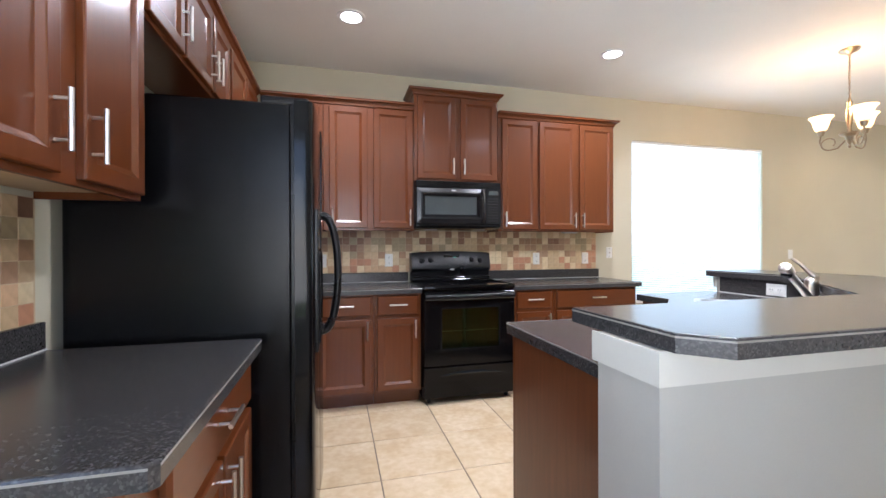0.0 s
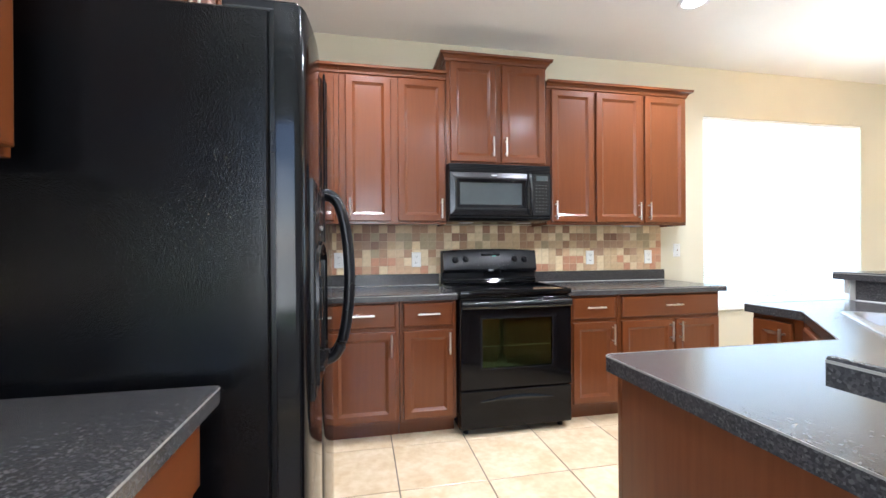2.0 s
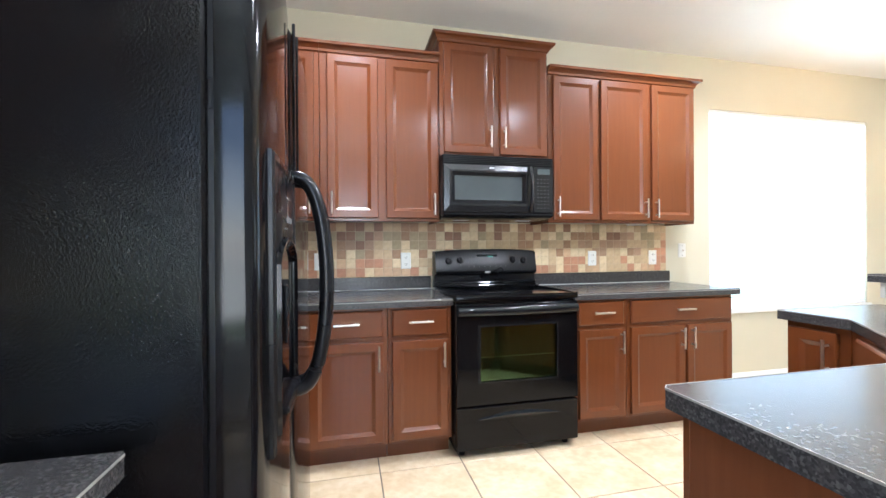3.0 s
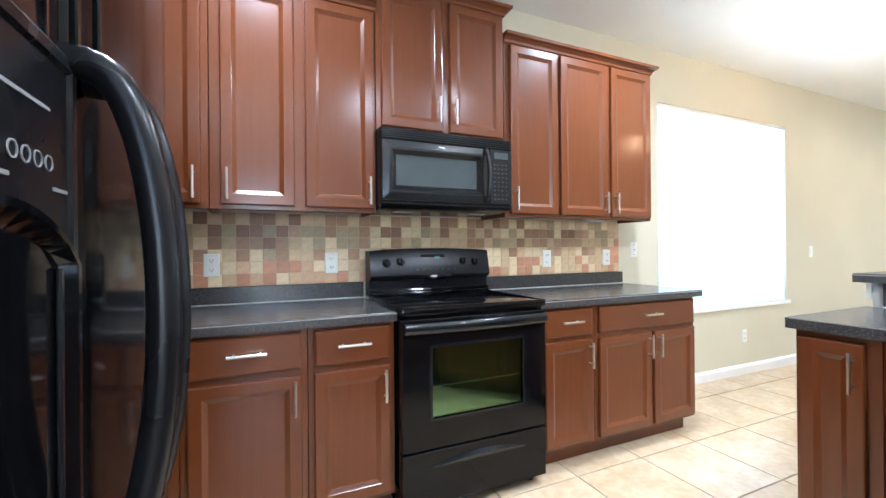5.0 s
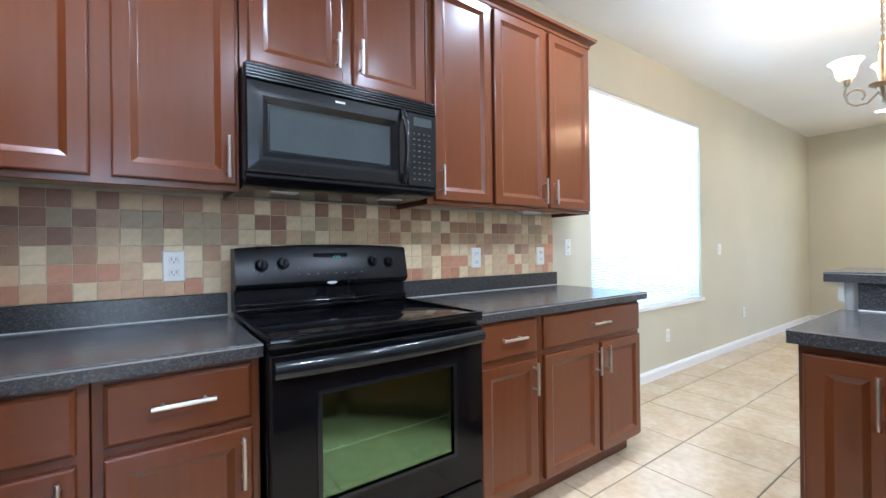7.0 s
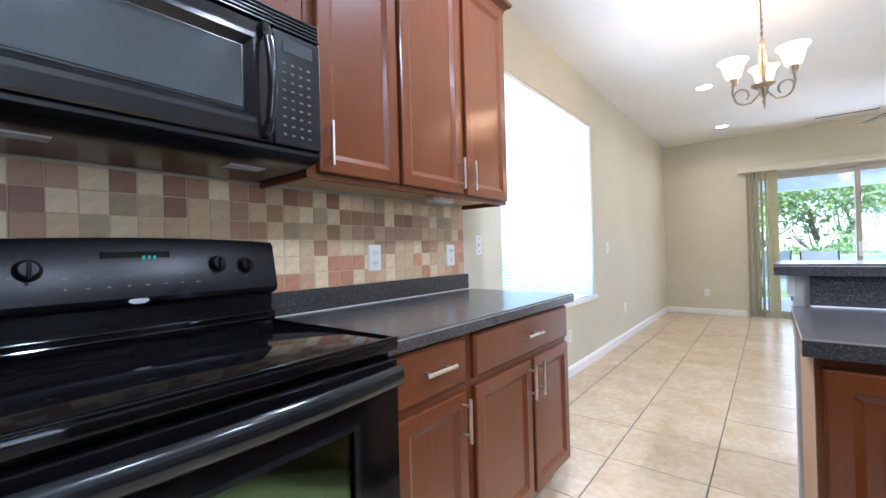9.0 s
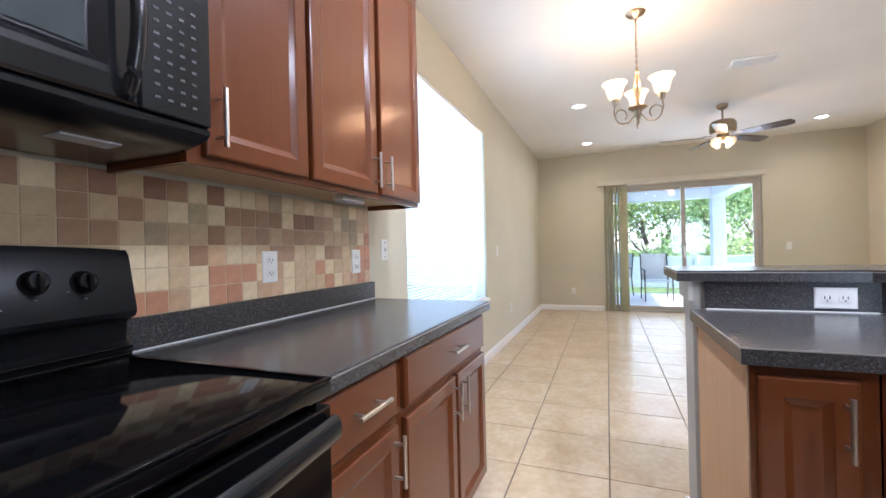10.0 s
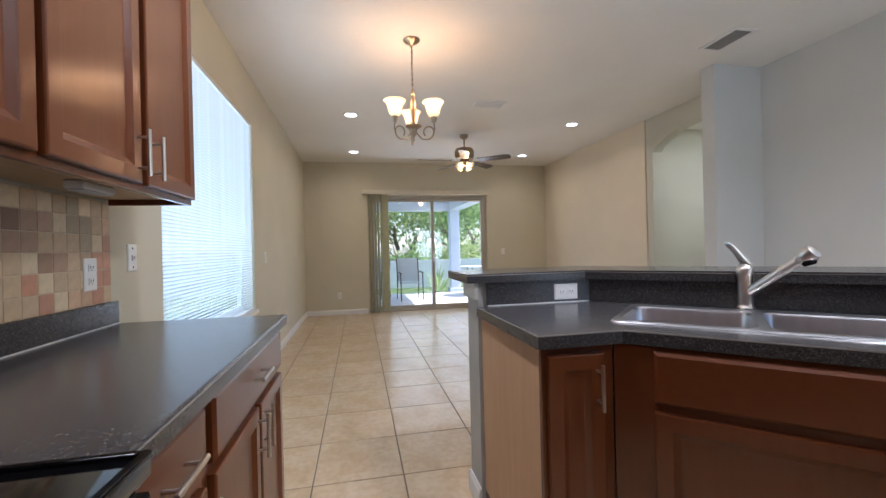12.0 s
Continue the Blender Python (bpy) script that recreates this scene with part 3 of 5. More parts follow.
def cabinet(name, label, ax, width, depth, z0, z1, doors, drawers=(), toe=True, group="", crown=None, ends=(True, True), wood_mat=None, side_mat=None):
    """A cabinet unit against ax: a body with its face frame, doors, drawer fronts and handles."""
    base = ax.at(width / 2, -depth / 2, z0)
    cab = thing(name, base, label, "cabinet", group)
    wm = wood_mat or M_CHERRY
    body = bmesh.new()
    box(body, (0.001, -depth + 0.001, z0 + (0.105 if toe else 0.028)), (width - 0.001, -0.018, z1), ax, 0.0)
    part("body", body, side_mat or wm, cab)
    if not toe:
        for u in (0.001, width - 0.015):
            part("side_skirt", box(bmesh.new(), (u, -depth + 0.014, z0), (u + 0.014, -0.0182, z0 + 0.0278), ax), side_mat or wm, cab)
    part("face_frame", box(bmesh.new(), (0.001, -0.0175, z0 + (0.105 if toe else 0)), (width - 0.001, 0, z1), ax, 0.0015), wm, cab)
    if toe:
        part("toe_kick", boxes(((0.001, -depth + 0.001, z0), (width - 0.001, -0.075, z0 + 0.104)), ax=ax), wm, cab)
    for u0, u1, v0, v1, side, hv in doors:
        d = part("door", rings_rect(bmesh.new(), u0, u1, v0, v1, DOOR_STEPS, ax, 0.001), wm, cab)
        if side:
            bar_pull("handle", d, ax, u0 + 0.027 if side == "l" else u1 - 0.027, hv, 0.138, True)
    for u0, u1, v0, v1, handle in drawers:
        d = part("drawer_front", rings_rect(bmesh.new(), u0, u1, v0, v1, DRAWER_STEPS, ax, 0.001), M_CHERRY_H if abs(ax.u.x) > 0.7 else M_CHERRY_Y, cab)
        if handle:
            bar_pull("handle", d, ax, (u0 + u1) / 2, (v0 + v1) / 2 + 0.006, 0.138, False)
    if crown:
        bm = bmesh.new()
        prof = [(0.002, 0), (0.010, 0.006), (0.012, 0.020), (0.026, 0.036), (0.042, 0.042), (0.045, 0.058), (0.0, 0.058)]
        rows = []
        for o, h in prof:
            l, r = (o if ends[0] else 0), (o if ends[1] else 0)
            rows.append([bm.verts.new(ax.at(u, w, crown + h)) for u, w in ((-l, -depth + 0.004), (-l, o), (width + r, o), (width + r, -depth + 0.004))])
        for a, b in zip(rows, rows[1:]):
            for j in range(3):
                bm.faces.new((a[j], a[j + 1], b[j + 1], b[j]))
        bm.faces.new(rows[-1])
        part("crown_moulding", bm, M_CHERRY_H if abs(ax.u.x) > 0.7 else M_CHERRY_Y, cab, "stepped cherry crown moulding")
    return cab


def north(x):
    return Axes((x, 4.500, 0), (1, 0, 0), (0, -1, 0))


def north_up(x):
    return Axes((x, 4.806, 0), (1, 0, 0), (0, -1, 0))


BASE_D, UP_D = WN - 4.500 - 0.001, WN - 4.806 - 0.001
DV0, DV1, RV0, RV1 = 0.125, 0.680, 0.705, 0.855
G_BASE, G_UP = "base cabinets along the stove wall", "wall cabinets above the counters"


def base_unit(x0, x1, doors, drawers, label, **kw):
    ax = north(x0)
    return cabinet("base_cabinet", label, ax, x1 - x0, BASE_D, 0.0, 0.868,
                   [(a - x0, b - x0, DV0, DV1, s, 0.597) for a, b, s in doors], [(a - x0, b - x0, RV0, RV1, True) for a, b in drawers], group=G_BASE, **kw)


base_unit(-0.19, 0.525, [], [], "plain cherry corner base cabinet")
base_unit(0.526, 0.971, [(0.552, 0.947, "r")], [(0.552, 0.947)], "cherry base cabinet, one drawer over one door")
base_unit(0.972, 1.338, [(0.995, 1.315, "r")], [(0.995, 1.315)], "narrow cherry base cabinet, one drawer over a door")
base_unit(2.115, 2.497, [(2.150, 2.470, "r")], [(2.150, 2.470)], "narrow cherry base cabinet beside the black range")
base_unit(2.498, 3.328, [(2.522, 2.928, "r"), (2.952, 3.312, "l")], [(2.522, 3.312)], "wide cherry base cabinet with two doors and one long drawer", side_mat=M_PANEL)


def wall_unit(x0, x1, z0, z1, doors, label, ends, hv, crown=True):
    ax = north_up(x0)
    return cabinet("wall_cabinet", label, ax, x1 - x0, UP_D, z0, z1, [(a - x0, b - x0, v0, v1, s, hv) for a, b, v0, v1, s in doors], toe=False, group=G_UP, crown=z1 - 0.008 if crown else None, ends=ends)


wall_unit(0.125, 0.595, 1.368, 2.402, [(0.20, 0.565, 1.388, 2.388, "r")], "tall cherry wall cabinet in the corner, single door", (False, False), 1.477)
wall_unit(0.596, 1.342, 1.368, 2.402, [(0.640, 0.948, 1.388, 2.388, "l"), (0.997, 1.330, 1.388, 2.388, "r")], "tall cherry wall cabinet with two panelled doors", (False, False), 1.477)
wall_unit(1.343, 2.112, 1.800, 2.548, [(1.372, 1.714, 1.820, 2.534, "r"), (1.758, 2.096, 1.820, 2.534, "l")], "raised cherry wall cabinet over the microwave", (True, True), 1.93)
wall_unit(2.113, 3.328, 1.368, 2.402, [(2.150, 2.497, 1.388, 2.388, "l"), (2.521, 2.908, 1.388, 2.388, "r"), (2.943, 3.312, 1.388, 2.388, "l")], "wide cherry wall cabinet with three tall doors", (False, True), 1.477)
for x0, x1 in ((0.614, 1.325), (2.130, 3.310)):
    solo("cabinet_underside", box(bmesh.new(), (x0, 4.826, 1.390), (x1, WN - 0.0145, 1.3955)), M_UNDER, "pale unstained board under the wall cabinets", "board")


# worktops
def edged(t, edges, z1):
    """The worn line along a worktop's open edges, its colour lightened as a highlight."""
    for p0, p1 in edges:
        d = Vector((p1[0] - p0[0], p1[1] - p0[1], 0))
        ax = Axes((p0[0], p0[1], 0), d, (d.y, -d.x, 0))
        part("edge_line", boxes(((0.0, -0.001, z1 - 0.0095), (d.length, 0.0008, z1 - 0.0055)), ax=ax), M_LAM_EDGE, t, "worn edge line with a painted highlight")


def worktop(pts, label, edges=(), z0=0.870, z1=0.910):
    lo, hi = [min(p[i] for p in pts) for i in (0, 1)], [max(p[i] for p in pts) for i in (0, 1)]
    t = thing("worktop", ((lo[0] + hi[0]) / 2, (lo[1] + hi[1]) / 2, z0), label, "worktop")
    part("slab", prism(pts, z0, z1, 0.005), M_LAM, t)
    edged(t, edges, z1)
    return t


worktop([(-0.199, 4.462), (1.340, 4.462), (1.340, WN - 0.001), (-0.199, WN - 0.001)], "charcoal speckled laminate worktop beside the range", [((-0.199, 4.462), (1.340, 4.462))])
worktop([(2.110, 4.462), (3.362, 4.462), (3.362, WN - 0.001), (2.110, WN - 0.001)], "charcoal speckled laminate worktop with a free end", [((2.110, 4.462), (3.362, 4.462)), ((3.362, 4.462), (3.362, WN - 0.001))])
for x0, x1 in ((-0.199, 1.338), (2.112, 3.358)):
    solo("upstand", box(bmesh.new(), (x0, WN - 0.021, 0.912), (x1, WN - 0.001, 0.998), bevel=0.002), M_LAM, "charcoal laminate upstand at the back of the worktop", "upstand")
    solo("caulk_line", box(bmesh.new(), (x0, WN - 0.0245, 0.9105), (x1, WN - 0.0215, 0.9145)), M_CAULK, "thin white caulk line on the worktop", "caulk")

# west run: base cabinet, worktop, wall cabinets
WEST = Axes((0.392, 2.035, 0), (0, 1, 0), (1, 0, 0))
cabinet("base_cabinet", "cherry base cabinet with a wide drawer beside the refrigerator", WEST, 0.835, 0.590, 0.0, 0.868,
        [(0.115, 0.460, DV0, DV1, "r", 0.590), (0.480, 0.822, DV0, DV1, "l", 0.590)], [(0.115, 0.822, RV0, RV1, True)], side_mat=M_PANEL, group="base cabinets by the refrigerator")
worktop([(-0.199, 2.015), (0.430, 2.015), (0.442, 2.027), (0.442, 2.878), (-0.199, 2.878)], "charcoal speckled laminate worktop beside the refrigerator", [((-0.199, 2.015), (0.430, 2.015)), ((0.442, 2.027), (0.442, 2.878))])
solo("upstand", box(bmesh.new(), (-0.199, 2.017, 0.912), (-0.179, 2.876, 0.998), bevel=0.002), M_LAM, "charcoal laminate upstand against the side wall", "upstand")
solo("caulk_line", box(bmesh.new(), (-0.1785, 2.017, 0.9105), (-0.1755, 2.876, 0.9145)), M_CAULK, "thin white caulk line on the worktop", "caulk")
WEST_UP = Axes((0.090, 1.93, 0), (0, 1, 0), (1, 0, 0))
cabinet("wall_cabinet", "cherry wall cabinet with two doors over a worktop", WEST_UP, 0.920, 0.289, 1.375, 2.402,
        [(0.03, 0.492, 1.392, 2.388, "r", 1.505), (0.580, 0.900, 1.392, 2.388, "l", 1.504)], toe=False, crown=2.394, ends=(True, False), group="wall cabinets on the side wall")
solo("cabinet_underside", box(bmesh.new(), (-0.184, 1.948, 1.397), (0.070, 2.832, 1.4025)), M_UNDER, "pale unstained board under the wall cabinet", "board")
OVER = Axes((0.090, 2.851, 0), (0, 1, 0), (1, 0, 0))
cabinet("wall_cabinet", "short cherry cabinet above the refrigerator", OVER, 1.095, 0.289, 1.985, 2.402,
        [(0.02, 0.345, 2.005, 2.388, "r", 2.12), (0.370, 0.735, 2.005, 2.388, "r", 2.12), (0.760, 1.075, 2.005, 2.388, "l", 2.12)], toe=False, crown=2.394, ends=(False, False), group="wall cabinets on the side wall")
CORNER = Axes((0.090, 3.947, 0), (0, 1, 0), (1, 0, 0))
cabinet("wall_cabinet", "tall cherry wall cabinet next to the corner", CORNER, 0.855, 0.289, 1.375, 2.402,
        [(0.02, 0.420, 1.392, 2.388, None, 0), (0.445, 0.835, 1.392, 2.388, None, 0)], toe=False, crown=2.394, ends=(False, False), group="wall cabinets on the side wall")

# breakfast bar: base cabinets under an angled worktop, raised bar top
WT = [(1.376, 2.262), (1.376, 2.905), (1.391, 2.920), (2.175, 2.920), (2.630, 3.375), (2.630, 3.652), (3.265, 3.652), (3.265, 3.100), (2.427, 2.262)]


# sink opening, along the diagonal front
SU, SW_ = Vector((-0.7071, -0.7071, 0)), Vector((0.7071, -0.7071, 0))
SC = Vector((2.628, 2.872, 0))
SINK = Axes(SC, SU, SW_)


def hole_points(a, b):
    return [SINK.at(u, w, 0) for u, w in ((-a, -b), (a, -b), (a, b), (-a, b))]


bm = bmesh.new()
outer = [(x, y) for x, y in WT]
hole = [(p.x, p.y) for p in hole_points(0.400, 0.200)]
rings = {}
for z in (0.870, 0.910):
    vo = [bm.verts.new((*p, z)) for p in outer]
    vh = [bm.verts.new((*p, z)) for p in hole]
    eo = [bm.edges.new((vo[i], vo[(i + 1) % len(vo)])) for i in range(len(vo))]
    eh = [bm.edges.new((vh[i], vh[(i + 1) % 4])) for i in range(4)]
    bmesh.ops.triangle_fill(bm, use_beauty=True, edges=eo + eh)
    rings[z] = (vo, vh)
for k, n in ((0, len(outer)), (1, 4)):
    a, b = rings[0.870][k], rings[0.910][k]
    for i in range(n):
        bm.faces.new((a[i], a[(i + 1) % n], b[(i + 1) % n], b[i]))
wt = thing("worktop", (2.3, 2.9, 0.870), "charcoal laminate worktop with an angled sink front", "worktop")
part("slab", bm, M_LAM, wt)
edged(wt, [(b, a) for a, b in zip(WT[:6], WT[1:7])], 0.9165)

BAR = [(1.334, 2.350), (1.334, 1.990), (1.404, 1.920), (2.607, 1.920), (3.640, 2.953), (3.640, 3.695), (3.250, 3.695), (3.250, 3.130), (2.470, 2.350)]
bt = thing("bar_top", (2.5, 2.5, 1.016), "raised charcoal laminate breakfast bar top with clipped corners", "bar top")
part("slab", prism(BAR, 1.016, 1.056, 0.005), M_LAM, bt)
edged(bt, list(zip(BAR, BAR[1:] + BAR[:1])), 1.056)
# laminate face between worktop and bar top
bm = prism([(1.40, 2.222), (2.411, 2.222), (3.283, 3.094), (3.283, 3.60), (3.266, 3.60), (3.266, 3.101), (2.405, 2.240), (1.40, 2.240)], 0.9115, 1.0145)
solo("upstand", bm, M_LAM, "charcoal laminate face below the bar top", "upstand")
solo("caulk_line", boxes(((3.2605, 3.11, 0.9105), (3.2645, 3.60, 0.9145))), M_CAULK, "thin white caulk line on the worktop", "caulk")

G_PEN = "base cabinets of the breakfast bar"
PEN_W = Axes((2.660, 3.632, 0), (0, -1, 0), (-1, 0, 0))
cabinet("base_cabinet", "narrow dark cherry cabinet at the bar's end", PEN_W, 0.241, 0.600, 0.0, 0.868, [(0.015, 0.200, DV0, 0.845, "r", 0.747)], group=G_PEN, side_mat=M_MAPLE)
DG = Axes((2.6600, 3.3910, 0), (-0.7071, -0.7071, 0), (-0.7071, 0.7071, 0))
cabinet("sink_cabinet", "dark cherry sink cabinet set across the corner", DG, 0.700, 0.30, 0.0, 0.868, [(0.115, 0.640, DV0, DV1, None, 0)], [(0.115, 0.640, RV0, RV1, False)], group=G_PEN)
PEN_S = Axes((2.150, 2.878, 0), (-1, 0, 0), (0, 1, 0))
cabinet("base_cabinet", "cherry base cabinet with a plain end panel", PEN_S, 0.760, 0.610, 0.0, 0.868, [(0.02, 0.375, DV0, DV1, "r", 0.585), (0.395, 0.74, DV0, DV1, "l", 0.585)], [(0.02, 0.74, RV0, RV1, True)], group=G_PEN, side_mat=M_PANEL)


# sink with two bowls
sink = thing("sink", (SC.x, SC.y, 0.90), "stainless steel double-bowl sink set in the worktop", "sink")


def rounded(ax, cu, cw, hu, hw, r, z, seg=5):
    out = []
    for su, sw, a0 in ((1, 1, 0), (-1, 1, 90), (-1, -1, 180), (1, -1, 270)):
        for k in range(seg + 1):
            a = radians(a0 + 90 * k / seg)
            out.append(ax.at(cu + su * (hu - r) + r * math.cos(a), cw + sw * (hw - r) + r * math.sin(a), z))
    return out


def skin(bm, rows, close_first=False, close_last=True):
    vs = [[bm.verts.new(p) for p in row] for row in rows]
    n = len(vs[0])
    for a, b in zip(vs, vs[1:]):
        for i in range(n):
            bm.faces.new((a[i], a[(i + 1) % n], b[(i + 1) % n], b[i]))
    if close_first:
        bm.faces.new(vs[0][::-1])
    if close_last:
        bm.faces.new(vs[-1])
    return bm


bm = bmesh.new()
zr = 0.9165
rim = [bm.verts.new(p) for p in rounded(SINK, 0, 0, 0.420, 0.222, 0.03, zr)]
skirt = [bm.verts.new(p) for p in rounded(SINK, 0, 0, 0.424, 0.226, 0.034, 0.9108)]
n = len(rim)
for i in range(n):
    bm.faces.new((skirt[i], skirt[(i + 1) % n], rim[(i + 1) % n], rim[i]))
loops = [rim]
BOWLS = [(-0.205, -0.022, 0.190, 0.172), (0.205, -0.022, 0.190, 0.172)]
for cu, cw, hu, hw in BOWLS:
    loops.append([bm.verts.new(p) for p in rounded(SINK, cu, cw, hu, hw, 0.045, zr)])
edges = []
for lp in loops:
    for i in range(len(lp)):
        a, b = lp[i], lp[(i + 1) % len(lp)]
        edges.append(bm.edges.get((a, b)) or bm.edges.new((a, b)))
bmesh.ops.triangle_fill(bm, use_beauty=True, edges=edges)
part("rim", bm, M_STEEL, sink, smooth=True)
for cu, cw, hu, hw in BOWLS:
    bm = skin(bmesh.new(), [rounded(SINK, cu, cw, hu, hw, 0.045, zr), rounded(SINK, cu, cw, hu - 0.004, hw - 0.004, 0.045, zr - 0.010), rounded(SINK, cu, cw, hu - 0.014, hw - 0.014, 0.045, 0.75), rounded(SINK, cu, cw, hu - 0.04, hw - 0.04, 0.04, 0.728)])
    bowl = part("bowl", bm, M_STEEL, sink, smooth=True)
    part("drain", lathe(bmesh.new(), [(0.0, 0.0), (0.04, 0.0), (0.045, 0.004), (0.03, 0.004), (0.0, 0.002)], SINK.at(cu, cw, 0.729)), M_NICKEL, bowl)

# faucet: body, lever and pull-out spout
FB = Vector((2.808, 2.728, 0.9168))
faucet = thing("faucet", FB, "brushed nickel pull-out faucet with a lever on top", "faucet")
part("body", lathe(bmesh.new(), [(0, 0), (0.030, 0), (0.031, 0.006), (0.026, 0.012), (0.0245, 0.020), (0.024, 0.120), (0.027, 0.125), (0.027, 0.150), (0.024, 0.158), (0.012, 0.170), (0, 0.172)], FB, 24), M_NICKEL, faucet, smooth=True)
out = (Vector((-0.986, -0.164, 0))).normalized()
s0, s1 = FB + Vector((0, 0, 0.055)), FB + out * 0.178 + Vector((0, 0, 0.186))
part("spout", tube(bmesh.new(), [s0, s0.lerp(s1, 0.5), s1], 0.016, 16), M_NICKEL, faucet, smooth=True)
d = (s1 - s0).normalized()
head = part("spray_head", lathe(bmesh.new(), [(0.016, 0), (0.024, 0.012), (0.027, 0.035), (0.024, 0.058), (0.012, 0.064), (0, 0.065)], s1 - d * 0.005, 20, d), M_NICKEL, faucet, smooth=True)
part("nozzle", lathe(bmesh.new(), [(0.021, 0), (0.021, 0.014), (0.017, 0.02), (0, 0.02)], s1 + d * 0.028 + Vector((0, 0, -0.012)), 16, (out.x * 0.4, out.y * 0.4, -0.9)), M_BLACK_MATT, head)
l0 = FB + Vector((0, 0, 0.165))
lv = bmesh.new()
ax = Axes(l0, (-0.05, 0.99, 0), (0.99, 0.05, 0))
rows = []
for k, (u, z, hw, ht) in enumerate(((-0.022, -0.004, 0.016, 0.010), (0.0, 0.012, 0.018, 0.012), (0.038, 0.050, 0.013, 0.007), (0.070, 0.076, 0.015, 0.005), (0.080, 0.084, 0.010, 0.003))):
    rows.append([ax.at(u, w * hw, z + h * ht) for w, h in ((-1, -0.6), (-0.7, -1), (0.7, -1), (1, -0.6), (1, 0.6), (0.7, 1), (-0.7, 1), (-1, 0.6))])
part("lever", skin(lv, rows, True), M_NICKEL, faucet, smooth=True)


# ---- refrigerator ----
FY0, FY1, FS = 2.925, 3.835, 3.315
fridge = thing("refrigerator", (0.2, (FY0 + FY1) / 2, 0.0), "black side-by-side refrigerator with pebbled sides and bow handles", "refrigerator")
part("body", box(bmesh.new(), (-0.165, FY0, 0.045), (0.535, FY1, 1.752), bevel=0.006), M_FRIDGE_SIDE, fridge, "pebbled black steel casing")
part("plinth", box(bmesh.new(), (-0.12, FY0 + 0.02, 0.012), (0.520, FY1 - 0.02, 0.0445)), M_BLACK_MATT, fridge)
for y in (FY0 + 0.06, FY1 - 0.06):
    part("foot", lathe(bmesh.new(), [(0, 0), (0.02, 0), (0.02, 0.0115), (0, 0.0115)], (0.46, y, 0.0), 10), M_BLACK_MATT, fridge)


def fridge_door(y0, y1):
    """A bowed door with rounded upright edges."""
    bm = bmesh.new()
    n = 12
    prof = []
    for k in range(n + 1):
        t = k / n
        y = y0 + (y1 - y0) * t
        edge = min(t, 1 - t) * (y1 - y0)
        r = 0.022
        drop = r - math.sqrt(max(0, r * r - (r - min(edge, r)) ** 2))
        prof.append((0.612 + 0.012 * math.sin(math.pi * t) - drop, y))
    for e in (0.004, 0.010):
        prof.insert(1, (0.612 - 0.022 + math.sqrt(max(0, 0.022 ** 2 - (0.022 - e) ** 2)), y0 + e))
    prof = sorted(prof, key=lambda p: p[1])
    pts = [(0.548, y0)] + prof + [(0.548, y1)]
    lo = [bm.verts.new((x, y, 0.06)) for x, y in pts]
    hi = [bm.verts.new((x, y, 1.768)) for x, y in pts]
    for i in range(len(pts)):
        j = (i + 1) % len(pts)
        bm.faces.new((lo[i], lo[j], hi[j], hi[i]))
    bm.faces.new(lo)
    bm.faces.new(hi[::-1])
    return bm


for y0, y1, hy in ((FY0, FS - 0.004, FS - 0.032), (FS + 0.004, FY1, FS + 0.032)):
    d = part("door", fridge_door(y0, y1), M_BLACK, fridge, smooth=True)
    part("gasket", box(bmesh.new(), (0.5355, y0 + 0.012, 0.07), (0.5475, y1 - 0.012, 1.755)), M_BLACK_MATT, d)
    bm = bmesh.new()
    pts = []
    for k in range(33):
        t = 0.5 - 0.5 * math.cos(math.pi * k / 32)
        pts.append((0.618 + 0.085 * math.sin(math.pi * t) ** 0.30, hy, 0.845 + 0.53 * t))
    tube(bm, pts, 0.0170, 12)
    part("handle", bm, M_BLACK_MATT, d, "black bow handle", True)
    part("edge_strip", box(bmesh.new(), (0.6245, hy - 0.006, 1.385), (0.632, hy + 0.006, 1.755), bevel=0.002), M_BLACK, d)
# ice and water dispenser in the freezer door
DA = Axes((0.621, 2.985, 0), (0, 1, 0), (1, 0, 0))
disp = part("dispenser", rings_rect(bmesh.new(), 0.0, 0.305, 0.82, 1.375, [(0, -0.012), (0, 0.004), (0.006, 0.008), (0.016, 0.008), (0.020, 0.004)], DA), M_BLACK_MATT, fridge, "dark plastic dispenser panel")


def arch_loop(u0, u1, v0, v1, rise, inset, w):
    """An upright opening with an arched head, set in by inset."""
    a, b, lo, hi = u0 + inset, u1 - inset, v0 + inset, v1 - rise
    arc = [(b + (a - b) * k / 12, hi + (rise - inset) * math.sin(math.pi * k / 12) ** 0.7) for k in range(13)]
    return [DA.at(u, w, v) for u, v in [(a, lo), (b, lo)] + arc]


bm = skin(bmesh.new(), [arch_loop(0.022, 0.288, 0.85, 1.222, 0.055, i, w) for i, w in ((0, 0.0035), (0.002, 0.015), (0.009, 0.015), (0.024, 0.0045), (0.026, 0.0042))])
rc = part("recess", bm, M_GLASSTOP, disp, "glossy black arched recess")
# thin glossy part added where the recess edge shows an upright reflection
part("trim_strip", box(bmesh.new(), (0.254, 0.0045, 0.885), (0.262, 0.010, 1.165), DA, 0.002), M_GREYBAR, rc, "narrow grey edge strip, added for a reflected highlight")
part("drip_tray", box(bmesh.new(), (0.055, 0.0045, 0.876), (0.252, 0.024, 0.892), DA, 0.004), M_BLACK_MATT, rc)
